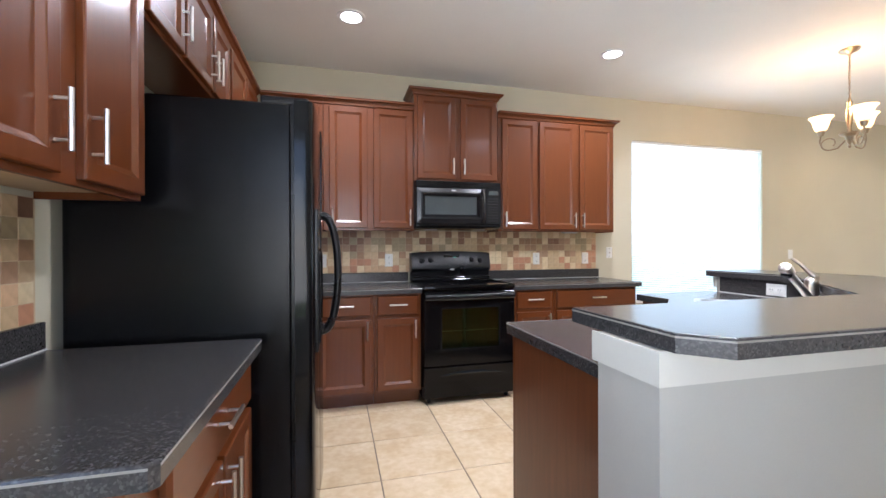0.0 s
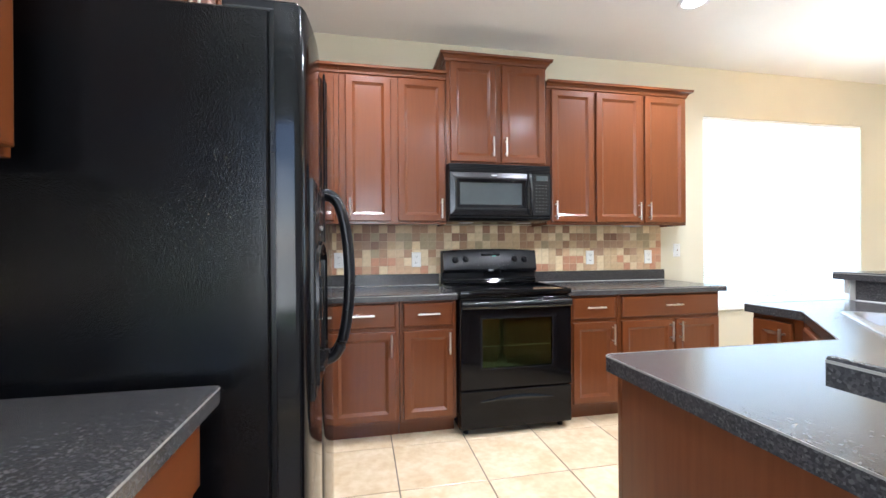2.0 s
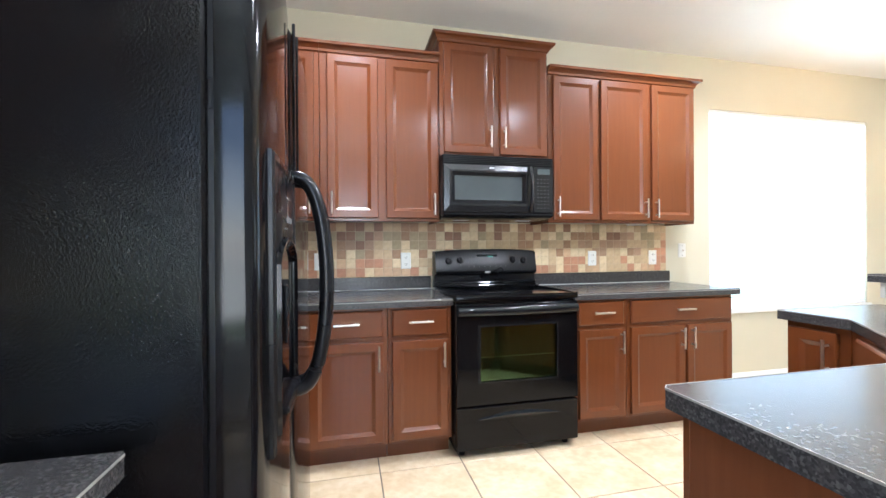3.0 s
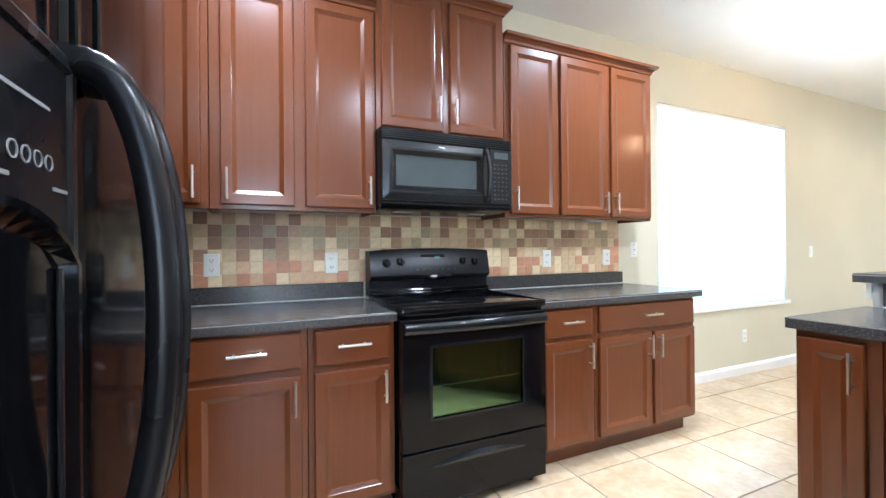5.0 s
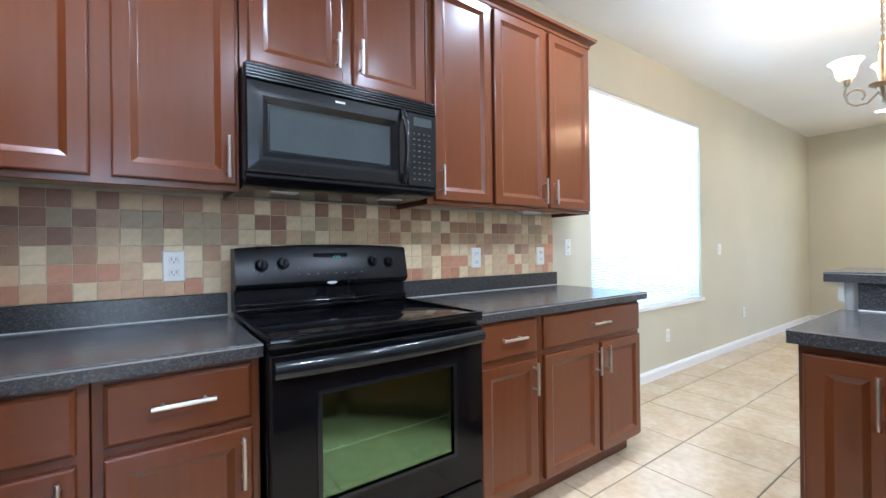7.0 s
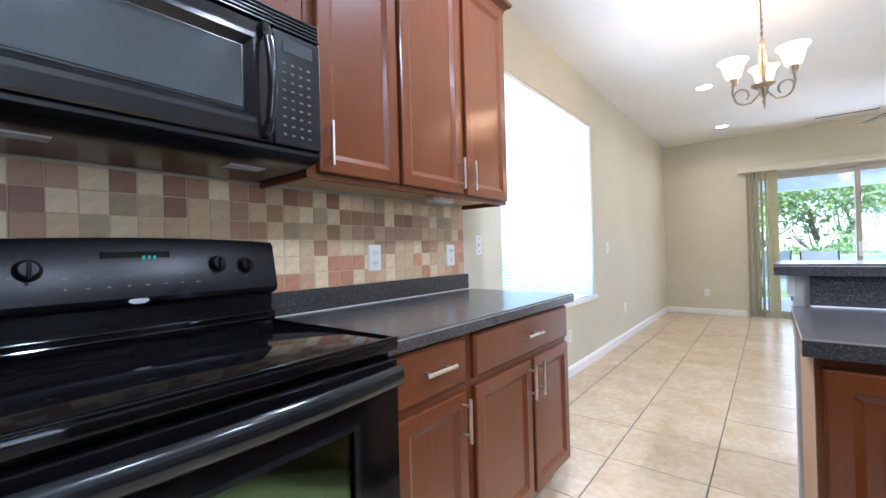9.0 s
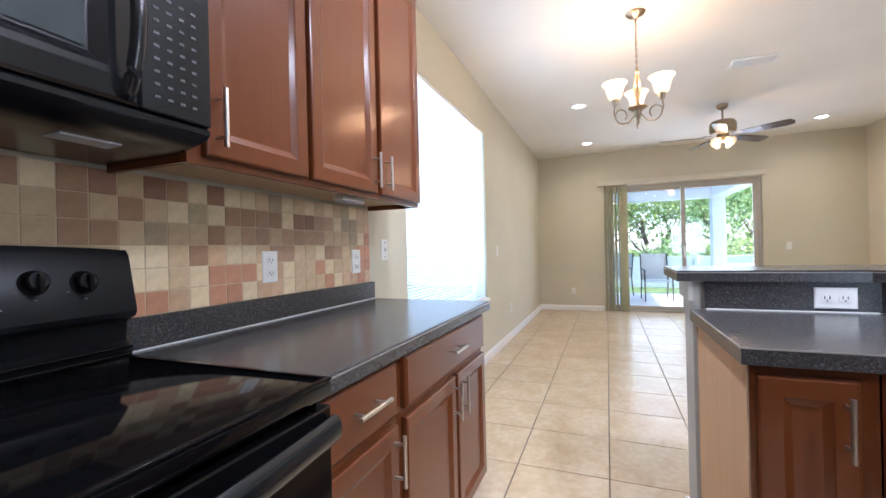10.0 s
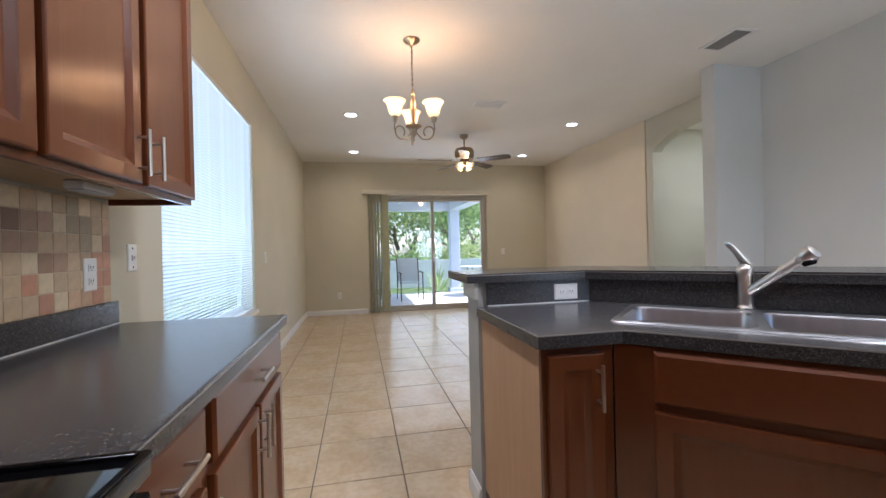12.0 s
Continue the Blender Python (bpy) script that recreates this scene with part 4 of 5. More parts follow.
for k in range(4):
    ring = lathe(bmesh.new(), [(0.0062, 0.0), (0.0076, 0.0), (0.0076, 0.0012), (0.0062, 0.0012), (0.0062, 0.0)], (0.6255, 3.170 + k * 0.020, 1.260), 14, (1, 0, 0))
    part("button_ring", ring, M_PRINT, disp)
for ya, yb, z in ((3.150, 3.232, 1.307), (3.135, 3.165, 1.238), (3.238, 3.268, 1.236)):
    part("print", boxes(((0.6255, ya, z), (0.6265, yb, z + 0.0035))), M_PRINT, disp)
part("paddle", box(bmesh.new(), (0.6265, 3.10, 1.00), (0.634, 3.125, 1.12), bevel=0.003), M_GREYBAR, disp)
for y in (FY0 + 0.06, FY1 - 0.06):
    part("hinge_cover", box(bmesh.new(), (0.43, y - 0.045, 1.753), (0.60, y + 0.045, 1.783), bevel=0.008, segments=2), M_BLACK_MATT, fridge)

# ---- range ----
RX0, RX1 = 1.346, 2.104
RF = Axes((RX0, 4.440, 0), (1, 0, 0), (0, -1, 0))
RW = RX1 - RX0
stove = thing("range", ((RX0 + RX1) / 2, 4.75, 0), "black freestanding electric range with a glass cooktop", "range")
part("body", box(bmesh.new(), (RX0 + 0.002, 4.470, 0.035), (RX1 - 0.002, 5.085, 0.893), bevel=0.003), M_BLACK, stove)
part("cooktop", box(bmesh.new(), (RX0, 4.418, 0.8935), (RX1, 5.000, 0.922), bevel=0.006, segments=2), M_GLASSTOP, stove, "glossy black glass cooktop", True)
for x0, x1, y0, y1 in ((RX0, RX0 + 0.012, 4.4305, 4.985), (RX1 - 0.012, RX1, 4.4305, 4.985), (RX0, RX1, 4.418, 4.430)):
    part("rim", box(bmesh.new(), (x0, y0, 0.9205), (x1, y1, 0.9275), bevel=0.0025, segments=2), M_GLASSTOP, stove)
# oven door with window
bm = bmesh.new()
ring = [[RF.at(u, w, v) for u, v in q] for q, w in ((((0.003, 0.300), (RW - 0.003, 0.300), (RW - 0.003, 0.875), (0.003, 0.875)), -0.028), (((0.003, 0.300), (RW - 0.003, 0.300), (RW - 0.003, 0.875), (0.003, 0.875)), 0.017),
        (((0.006, 0.303), (RW - 0.006, 0.303), (RW - 0.006, 0.872), (0.006, 0.872)), 0.020), (((0.135, 0.430), (RW - 0.135, 0.430), (RW - 0.135, 0.750), (0.135, 0.750)), 0.020), (((0.135, 0.430), (RW - 0.135, 0.430), (RW - 0.135, 0.750), (0.135, 0.750)), -0.028))]
skin(bm, ring + [ring[0]], False, False)
bmesh.ops.remove_doubles(bm, verts=bm.verts, dist=0.0001)
od = part("oven_door", bm, M_BLACK, stove)
part("window_frame", boxes(((0.128, 0.0202, 0.423), (0.142, 0.0235, 0.757)), ((RW - 0.142, 0.0202, 0.423), (RW - 0.128, 0.0235, 0.757)), ((0.142, 0.0202, 0.423), (RW - 0.142, 0.0235, 0.434)), ((0.142, 0.0202, 0.746), (RW - 0.142, 0.0235, 0.757)), ax=RF), M_GREYBAR, od)
part("window_glass", boxes(((0.136, 0.008, 0.431), (RW - 0.136, 0.013, 0.749)), ax=RF), M_OVENGLASS, od, "tinted oven window")
bm = bmesh.new()
skin(bm, [[RF.at(u, w, v) for u, v in ((0.136, 0.431), (RW - 0.136, 0.431), (RW - 0.136, 0.749), (0.136, 0.749))] for w in (0.0, -0.027)], False, True)
part("oven_lining", bm, M_OVEN, od, "dark grey oven interior")
bm = bmesh.new()
for k in range(9):
    u = 0.16 + k * 0.055
    tube(bm, [RF.at(u, -0.004, 0.565), RF.at(u, -0.022, 0.567)], 0.002, 6)
tube(bm, [RF.at(0.14, -0.006, 0.565), RF.at(RW - 0.14, -0.006, 0.565)], 0.003, 6)
part("rack", bm, M_NICKEL, od)
bm = bmesh.new()
pts = [RF.at(0.010 + (RW - 0.020) * k / 16, 0.034 + 0.022 * math.sin(math.pi * k / 16), 0.838) for k in range(17)]
rows = []
for p in pts:
    rows.append([p + Vector((0, dy, dz)) for dy, dz in ((0.015 * math.cos(2 * math.pi * j / 16), 0.025 * math.sin(2 * math.pi * j / 16)) for j in range(16))])
skin(bm, rows, True)
part("handle", bm, M_GREYBAR, od, "wide dark grey door handle", True)
dw = part("storage_drawer", box(bmesh.new(), (0.003, -0.028, 0.050), (RW - 0.003, 0.018, 0.290), RF, 0.004), M_BLACK, stove)
bm = bmesh.new()
rows = []
for k in range(19):
    t = k / 18
    u, h = 0.13 + (RW - 0.26) * t, 0.004 + 0.018 * math.sin(math.pi * t) ** 0.8
    v = 0.222 + 0.022 * math.sin(math.pi * t)
    rows.append([RF.at(u, w, v + z) for w, z in ((0.0185, -h), (0.018 + h * 0.9, -h * 0.7), (0.018 + h * 1.1, 0), (0.0185, h * 0.5))])
part("drawer_handle", skin(bm, rows, True), M_GREYBAR, dw, "arched dark grey pull", True)
for z, y in ((0.934, 4.978), (0.952, 4.976)):
    part("ridge", tube(bmesh.new(), [(RX0 + 0.010, y, z), (RX1 - 0.010, y, z)], 0.0045, 8), M_GLASSTOP, stove, "glossy black ridge", True)
for x in (RX0 + 0.05, RX1 - 0.05):
    for y in (4.50, 5.02):
        part("foot", lathe(bmesh.new(), [(0, 0), (0.018, 0), (0.018, 0.034), (0, 0.034)], (x, y, 0.0), 10), M_BLACK_MATT, stove)
# backguard with arched top, knobs and clock
bm = bmesh.new()
n = 16
rows = []
for k in range(n + 1):
    t = k / n
    x = RX0 + 0.004 + (RW - 0.008) * t
    zt = 1.174 + 0.014 * math.sin(math.pi * t) ** 0.7
    rows.append([(x, 5.084, 0.9225), (x, 4.985, 0.9225), (x, 4.980, 0.955), (x, 5.006, 0.962), (x, 5.000, 1.008), (x, 4.968, 1.022), (x, 4.962, 1.034), (x, 4.990, zt - 0.012), (x, 5.000, zt), (x, 5.084, zt)])
bg = part("backguard", skin(bm, [[Vector(p) for p in r] for r in rows], True), M_BLACK_MATT, stove, "black control panel with an arched top", True)


def bgp(u, v, out):
    """A place on the leaning control face."""
    s = (v - 1.034) / (1.154 - 1.034)
    return Vector((RX0 + u, 4.962 + 0.028 * s - out, v))


for u, v in ((0.098, 1.106), (0.180, 1.112), (0.575, 1.112), (0.657, 1.106)):
    k = part("knob", lathe(bmesh.new(), [(0, -0.004), (0.026, -0.004), (0.026, 0.002), (0.021, 0.006), (0.019, 0.020), (0.016, 0.023), (0, 0.023)], bgp(u, v, 0.0), 20, (0, -1, 0.23)), M_BLACK_MATT, bg, "", True)
    part("pointer", box(bmesh.new(), (-0.004, -0.003, -0.018), (0.004, 0.006, 0.018), Axes(bgp(u, v, 0.027), (1, 0, 0), (0, -1, 0)), 0.001), M_BLACK_MATT, k)
part("clock_window", box(bmesh.new(), (0.305, -0.003, 1.117), (0.455, 0.002, 1.151), Axes((RX0, 4.984, 0), (1, 0, 0), (0, -1, 0)), 0.001), M_GLASSTOP, bg)
bm = bmesh.new()
for u in (0.392, 0.404, 0.416):
    box(bm, (u, 0.0025, 1.131), (u + 0.007, 0.0032, 1.140), Axes((RX0, 4.984, 0), (1, 0, 0), (0, -1, 0)))
part("clock_digits", bm, M_DISPLAY, bg, "small lit green digits")
for r in range(4):
    for c in range(8):
        if 1 < c < 6 and r > 1:
            continue
        u, v = 0.240 + c * 0.040, 1.065 + r * 0.024
        hw = (0.0030, 0.0055, 0.0042)[(r + c) % 3]
        part("print", box(bmesh.new(), (-hw, -0.001, -0.0013), (hw, 0.0006, 0.0013), Axes(bgp(u, v, 0.0012), (1, 0, 0), (0, -1, 0))), M_PRINT, bg)
for u, v in ((0.098, 1.106), (0.180, 1.112), (0.575, 1.112), (0.657, 1.106)):
    for k in range(5):
        a = radians(30 + 60 * k)
        p = bgp(u + 0.034 * math.cos(a), v + 0.034 * math.sin(a), 0.0012)
        part("print", box(bmesh.new(), (-0.0025, -0.001, -0.001), (0.0025, 0.0006, 0.001), Axes(p, (1, 0, 0), (0, -1, 0))), M_PRINT, bg)
bm = lathe(bmesh.new(), [(0, 0), (0.022, 0), (0.022, 0.002), (0, 0.003)], (0, 0, 0), 20, (0, -1, 0))
for v in bm.verts:
    v.co = Vector((v.co.x + RX0 + RW / 2, v.co.y + 4.9655, v.co.z * 0.36 + 1.0260))
part("badge", bm, M_MARK, bg, "small pale oval badge")

# ---- microwave over the range ----
MX0, MX1, MZ0, MZ1 = 1.346, 2.108, 1.405, 1.797
MF = Axes((MX0, 4.715, 0), (1, 0, 0), (0, -1, 0))
MW = MX1 - MX0
mw = thing("microwave", ((MX0 + MX1) / 2, 4.9, MZ0), "black over-the-range microwave with a vented top", "microwave")
part("body", box(bmesh.new(), (MX0, 4.742, MZ0), (MX1, 5.088, MZ1), bevel=0.003), M_MW, mw)
bm = bmesh.new()
rings_rect(bm, 0.0, 0.615, 1.428, 1.736, [(0, -0.026), (0, -0.004), (0.006, 0.0), (0.040, 0.006), (0.052, 0.006), (0.072, -0.012)], MF)
dr = part("door", bm, M_MW, mw, "bevelled black door")
part("door_screen", boxes(((0.078, -0.0118, 1.506), (0.537, -0.0095, 1.660)), ax=MF), M_MWGLASS, dr, "grey screened window")
for k in range(5):
    z = 1.739 + k * 0.0115
    part("vent_slat", box(bmesh.new(), (0.002, -0.026, z), (MW - 0.002, 0.003 - k * 0.002, z + 0.0072), MF, 0.0015), M_MW, mw)
cp = part("control_panel", box(bmesh.new(), (0.617, -0.026, 1.428), (MW - 0.001, 0.0, 1.736), MF, 0.003), M_MW, mw)
part("display", boxes(((0.645, 0.0003, 1.682), (0.735, 0.0012, 1.718)), ax=MF), M_MWGLASS, cp)
for r in range(9):
    for c in range(4):
        u, v = 0.642 + c * 0.025, 1.455 + r * 0.024
        part("button", boxes(((u, 0.0003, v), (u + 0.010, 0.0010, v + 0.005)), ax=MF), M_BUTTON, cp)
bm = bmesh.new()
ease = [0.5 - 0.5 * math.cos(math.pi * k / 24) for k in range(25)]
pts = [MF.at(0.590, 0.004 + 0.040 * math.sin(math.pi * t) ** 0.6, 1.440 + 0.286 * t) for t in ease]
tube(bm, pts, 0.0125, 14)
part("handle", bm, M_MW, dr, "bowed black handle", True)
hood = [(4.7245, 1.4265), (4.7185, 1.4200), (4.7200, 1.4110), (4.7300, 1.4020), (4.8000, 1.3860), (4.8300, 1.3835), (5.0700, 1.3830), (5.0700, 1.4045), (4.7410, 1.4045), (4.7410, 1.4265)]
part("base_plate", skin(bmesh.new(), [[Vector((x, y, z)) for y, z in hood] for x in (MX0 + 0.003, MX1 - 0.003)], True), M_MW, mw, "sloping black underside", True)
part("badge", boxes(((0.305, 0.0065, 1.708), (0.342, 0.0072, 1.7155)), ax=MF), M_MARK, dr)
for x in (1.45, 1.90):
    part("light_lens", boxes(((x, 4.835, MZ0 - 0.0245), (x + 0.10, 4.885, MZ0 - 0.0205))), M_MARK, mw)


# ---- small fixtures ----
def wall_plate(ax, u, v, kind, label, group=""):
    """A cover plate: duplex outlet, rocker switch or lying outlet."""
    lying = kind == "lying"
    hw, hh = (0.058, 0.036) if lying else (0.036, 0.058)
    at = ax.at(u, 0, v - hh)
    name = {"switch": "light_switch", "jack": "phone_jack"}.get(kind, "power_outlet")
    t = thing(name, at, label, {"switch": "switch", "jack": "phone jack"}.get(kind, "outlet"), group)
    part("plate", rings_rect(bmesh.new(), u - hw, u + hw, v - hh, v + hh, [(0, 0.0005), (0, 0.003), (0.004, 0.006)], ax), M_WHITE, t)
    if kind == "jack":
        jk = part("socket", box(bmesh.new(), (u - 0.012, 0.0062, v - 0.012), (u + 0.012, 0.012, v + 0.012), ax, 0.002), M_WHITE, t)
        part("port", boxes(((u - 0.006, 0.0121, v - 0.005), (u + 0.006, 0.0128, v + 0.006)), ax=ax), M_BRONZE, jk)
        for s in (-1, 1):
            part("screw", lathe(bmesh.new(), [(0, 0), (0.004, 0), (0.003, 0.0015), (0, 0.0018)], ax.at(u, 0.0061, v + s * 0.040), 10, tuple(ax.w)), M_GREYBAR, t)
    elif kind == "switch":
        part("rocker", box(bmesh.new(), (u - 0.012, 0.0062, v - 0.022), (u + 0.012, 0.0095, v + 0.022), ax, 0.001), M_WHITE, t)
    else:
        for s in (-1, 1):
            cu, cv = (u + s * 0.024, v) if lying else (u, v + s * 0.024)
            sk = part("socket", box(bmesh.new(), (cu - 0.016, 0.0062, cv - 0.013), (cu + 0.016, 0.0085, cv + 0.013), ax, 0.002), M_WHITE, t)
            part("slot", boxes(((cu - 0.008, 0.0086, cv - 0.003), (cu - 0.0055, 0.0092, cv + 0.007)), ((cu + 0.0055, 0.0086, cv - 0.003), (cu + 0.008, 0.0092, cv + 0.007)), ((cu - 0.002, 0.0086, cv - 0.010), (cu + 0.002, 0.0092, cv - 0.006)), ax=ax), M_BLACK_MATT, sk)
    return t


NW_T = Axes((0, WN - 0.0095, 0), (1, 0, 0), (0, -1, 0))
NW_W = Axes((0, WN, 0), (1, 0, 0), (0, -1, 0))
G_OUT = "outlets in the backsplash"
for x in (0.575, 1.160, 2.642, 3.200):
    wall_plate(NW_T, x, 1.110, "outlet", "white outlet plate on the stone backsplash", G_OUT)
wall_plate(NW_W, 3.497, 1.165, "jack", "white phone jack plate beside the window")
wall_plate(NW_W, 6.045, 1.126, "switch", "white switch plate on the tan wall")
wall_plate(NW_W, 4.91, 0.352, "outlet", "white outlet plate under the window")
wall_plate(NW_W, 6.69, 0.39, "outlet", "white outlet plate low on the tan wall")
EW = Axes((WE, 0, 0), (0, 1, 0), (-1, 0, 0))
wall_plate(EW, 1.335, 1.09, "switch", "white switch plate beside the sliding door")
wall_plate(EW, 4.52, 0.35, "outlet", "white outlet plate low on the tan wall")
wall_plate(Axes((3.2655, 0, 0), (0, 1, 0), (-1, 0, 0)), 3.222, 0.960, "lying", "grey-white outlet lying below the bar top")
wall_plate(Axes((0, -1.0, 0), (1, 0, 0), (0, 1, 0)), 5.95, 1.2, "switch", "white switch plate on the hall wall")
ul = thing("under_cabinet_light", (2.93, 4.93, 1.340), "small white light bar under the wall cabinet", "lamp")
part("housing", box(bmesh.new(), (2.84, 4.905, 1.366), (3.00, 4.955, 1.3895), bevel=0.004), M_WHITE, ul)
part("lens", box(bmesh.new(), (2.85, 4.910, 1.361), (2.99, 4.950, 1.3658)), M_MARK, ul)

# ---- recessed ceiling lights, with the two added over the bar ----
G_CAN = "recessed ceiling lights"
for cx, cy in CANS_AND_FILL:
    t = thing("recessed_or_fill_light", (cx, cy, CEIL - 0.008), "white recessed ceiling light, switched on; two over the bar added", "lamp", G_CAN)
    part("trim_ring", lathe(bmesh.new(), [(0.068, 0.0075), (0.098, 0.0075), (0.096, 0.002), (0.082, 0.0), (0.070, 0.002), (0.068, 0.0075)], (cx, cy, CEIL - 0.008), 28), M_TRIM, t, smooth=True)
    part("lens", lathe(bmesh.new(), [(0, 0.0), (0.0675, 0.0), (0.0675, 0.003), (0, 0.003)], (cx, cy, CEIL - 0.005), 28), M_CANLENS, t, "lit white lens")


# ---- chandelier ----
CX, CY, DROP = 4.705, 3.712, -0.055
ch = thing("chandelier", (CX, CY, 2.05), "nickel chandelier with three frosted bell shades, lit", "chandelier")
part("canopy", lathe(bmesh.new(), [(0, -0.045), (0.012, -0.045), (0.020, -0.034), (0.055, -0.020), (0.066, -0.006), (0.066, -0.001), (0, -0.001)], (CX, CY, CEIL), 24), M_BRONZE, ch, smooth=True)
z, k = CEIL - 0.045, 0
while z > 2.420:
    bm = bmesh.new()
    pts = []
    for j in range(13):
        a = 2 * math.pi * j / 12
        o = 0.007 * math.cos(a)
        pts.append((CX + (o if k % 2 else 0), CY + (0 if k % 2 else o), z - 0.011 + 0.014 * math.sin(a)))
    tube(bm, pts, 0.0019, 6)
    part("chain_link", bm, M_BRONZE, ch, smooth=True)
    z, k = z - 0.021, k + 1
part("cord", tube(bmesh.new(), [(CX + 0.003, CY, CEIL - 0.046), (CX - 0.003, CY + 0.003, 2.62), (CX, CY, 2.420)], 0.003, 6), M_BRONZE, ch)
part("column", lathe(bmesh.new(), [(0, 2.070), (0.006, 2.072), (0.012, 2.084), (0.006, 2.098), (0.018, 2.120), (0.030, 2.165), (0.064, 2.185), (0.064, 2.192), (0.020, 2.200), (0.012, 2.23), (0.022, 2.30), (0.026, 2.36), (0.014, 2.42), (0.020, 2.436), (0.012, 2.448), (0.008, 2.475), (0, 2.478)], (CX, CY, DROP), 20), M_BRONZE, ch, smooth=True)
for i in range(3):
    a = radians(118 + 120 * i)
    d = Vector((math.cos(a), math.sin(a), 0))
    c0 = Vector((CX, CY, DROP))
    pts = []
    for j in range(25):
        t = j / 24
        ang = -0.5 * math.pi + t * 1.75 * math.pi
        r = 0.056 - 0.024 * t
        pts.append(c0 + d * (0.120 + r * math.cos(ang)) + Vector((0, 0, 2.128 + r * math.sin(ang))))
    arm = bmesh.new()
    tube(arm, [c0 + d * 0.02 + Vector((0, 0, 2.14)), c0 + d * 0.07 + Vector((0, 0, 2.080))] + pts, 0.006, 8)
    tube(arm, [c0 + d * 0.165 + Vector((0, 0, 2.105)), c0 + d * 0.178 + Vector((0, 0, 2.150)), c0 + d * 0.170 + Vector((0, 0, 2.205))], 0.006, 8)
    ap = part("arm", arm, M_BRONZE, ch, "scrolled nickel arm", True)
    s = c0 + d * 0.170
    part("cup", lathe(bmesh.new(), [(0, 2.195), (0.016, 2.198), (0.026, 2.225), (0.024, 2.245), (0, 2.246)], s, 18), M_BRONZE, ap, smooth=True)
    part("shade", lathe(bmesh.new(), [(0.024, 2.236), (0.040, 2.248), (0.050, 2.282), (0.057, 2.316), (0.072, 2.344), (0.085, 2.353), (0.083, 2.356), (0.069, 2.348), (0.053, 2.318), (0.046, 2.282), (0.036, 2.252), (0.024, 2.242)], s, 24), M_SHADE, ap, "frosted bell glass shade", True)
    part("bulb", lathe(bmesh.new(), [(0, 2.247), (0.012, 2.25), (0.014, 2.27), (0.024, 2.295), (0.026, 2.312), (0.018, 2.332), (0, 2.338)], s, 14), M_BULB, ap, "lit bulb", True)
    lamp("chandelier_lamp", "POINT", 1.75, WARM, Matrix.Translation(s + Vector((0, 0, 2.385))), radius=0.03)

# ---- ceiling fan ----
FX, FY = 7.28, 2.62
fan = thing("ceiling_fan", (FX, FY, 2.30), "brown five-blade ceiling fan with a lit light kit", "ceiling fan")
part("canopy", lathe(bmesh.new(), [(0, 2.745), (0.02, 2.745), (0.05, 2.765), (0.062, 2.795), (0.062, 2.809), (0, 2.809)], (FX, FY, 0), 22), M_BRONZE, fan, smooth=True)
part("downrod", tube(bmesh.new(), [(FX, FY, 2.63), (FX, FY, 2.748)], 0.011, 10), M_BRONZE, fan)
part("motor", lathe(bmesh.new(), [(0, 2.455), (0.07, 2.455), (0.125, 2.470), (0.140, 2.505), (0.140, 2.575), (0.12, 2.610), (0.04, 2.632), (0, 2.632)], (FX, FY, 0), 26), M_BRONZE, fan, "aged nickel motor housing", True)
kit = part("light_kit", lathe(bmesh.new(), [(0, 2.365), (0.03, 2.365), (0.055, 2.385), (0.07, 2.425), (0.06, 2.4545), (0, 2.4545)], (FX, FY, 0), 22), M_BRONZE, fan, smooth=True)
for i in range(4):
    a = radians(35 + 90 * i)
    d = Vector((math.cos(a), math.sin(a), -0.75)).normalized()
    o = Vector((FX, FY, 2.400)) + Vector((math.cos(a), math.sin(a), 0)) * 0.045
    sh = part("shade", lathe(bmesh.new(), [(0.018, 0), (0.030, 0.02), (0.045, 0.06), (0.062, 0.085), (0.060, 0.087), (0.042, 0.06), (0.027, 0.022), (0.016, 0.002)], o, 18, d), M_SHADE, kit, "frosted glass shade", True)
    part("bulb", lathe(bmesh.new(), [(0, 0.015), (0.014, 0.02), (0.022, 0.05), (0.016, 0.07), (0, 0.075)], o, 12, d), M_BULB, sh, "lit bulb", True)
for i in range(5):
    a = radians(20 + 72 * i)
    ax = Axes((FX, FY, 2.440), (math.cos(a), math.sin(a), 0), (-math.sin(a), math.cos(a), 0))
    iron = part("blade_iron", boxes(((0.09, -0.012, 0.0), (0.20, 0.012, 0.006)), ((0.185, -0.045, -0.002), (0.215, 0.045, 0.0035)), ax=ax), M_BRONZE, fan)
    bm = bmesh.new()
    outl = [(0.20, -0.052), (0.60, -0.070), (0.665, -0.055), (0.680, 0.0), (0.665, 0.055), (0.60, 0.070), (0.20, 0.052)]
    skin(bm, [[ax.at(u, w, zz - w * 0.22) for u, w in outl] for zz in (-0.010, -0.003)], True)
    part("blade", bm, M_BLADE, iron, "dark walnut blade")
lamp("fan_lamp", "POINT", 2.8, WARM, Matrix.Translation((FX, FY, 2.275)), radius=0.05)


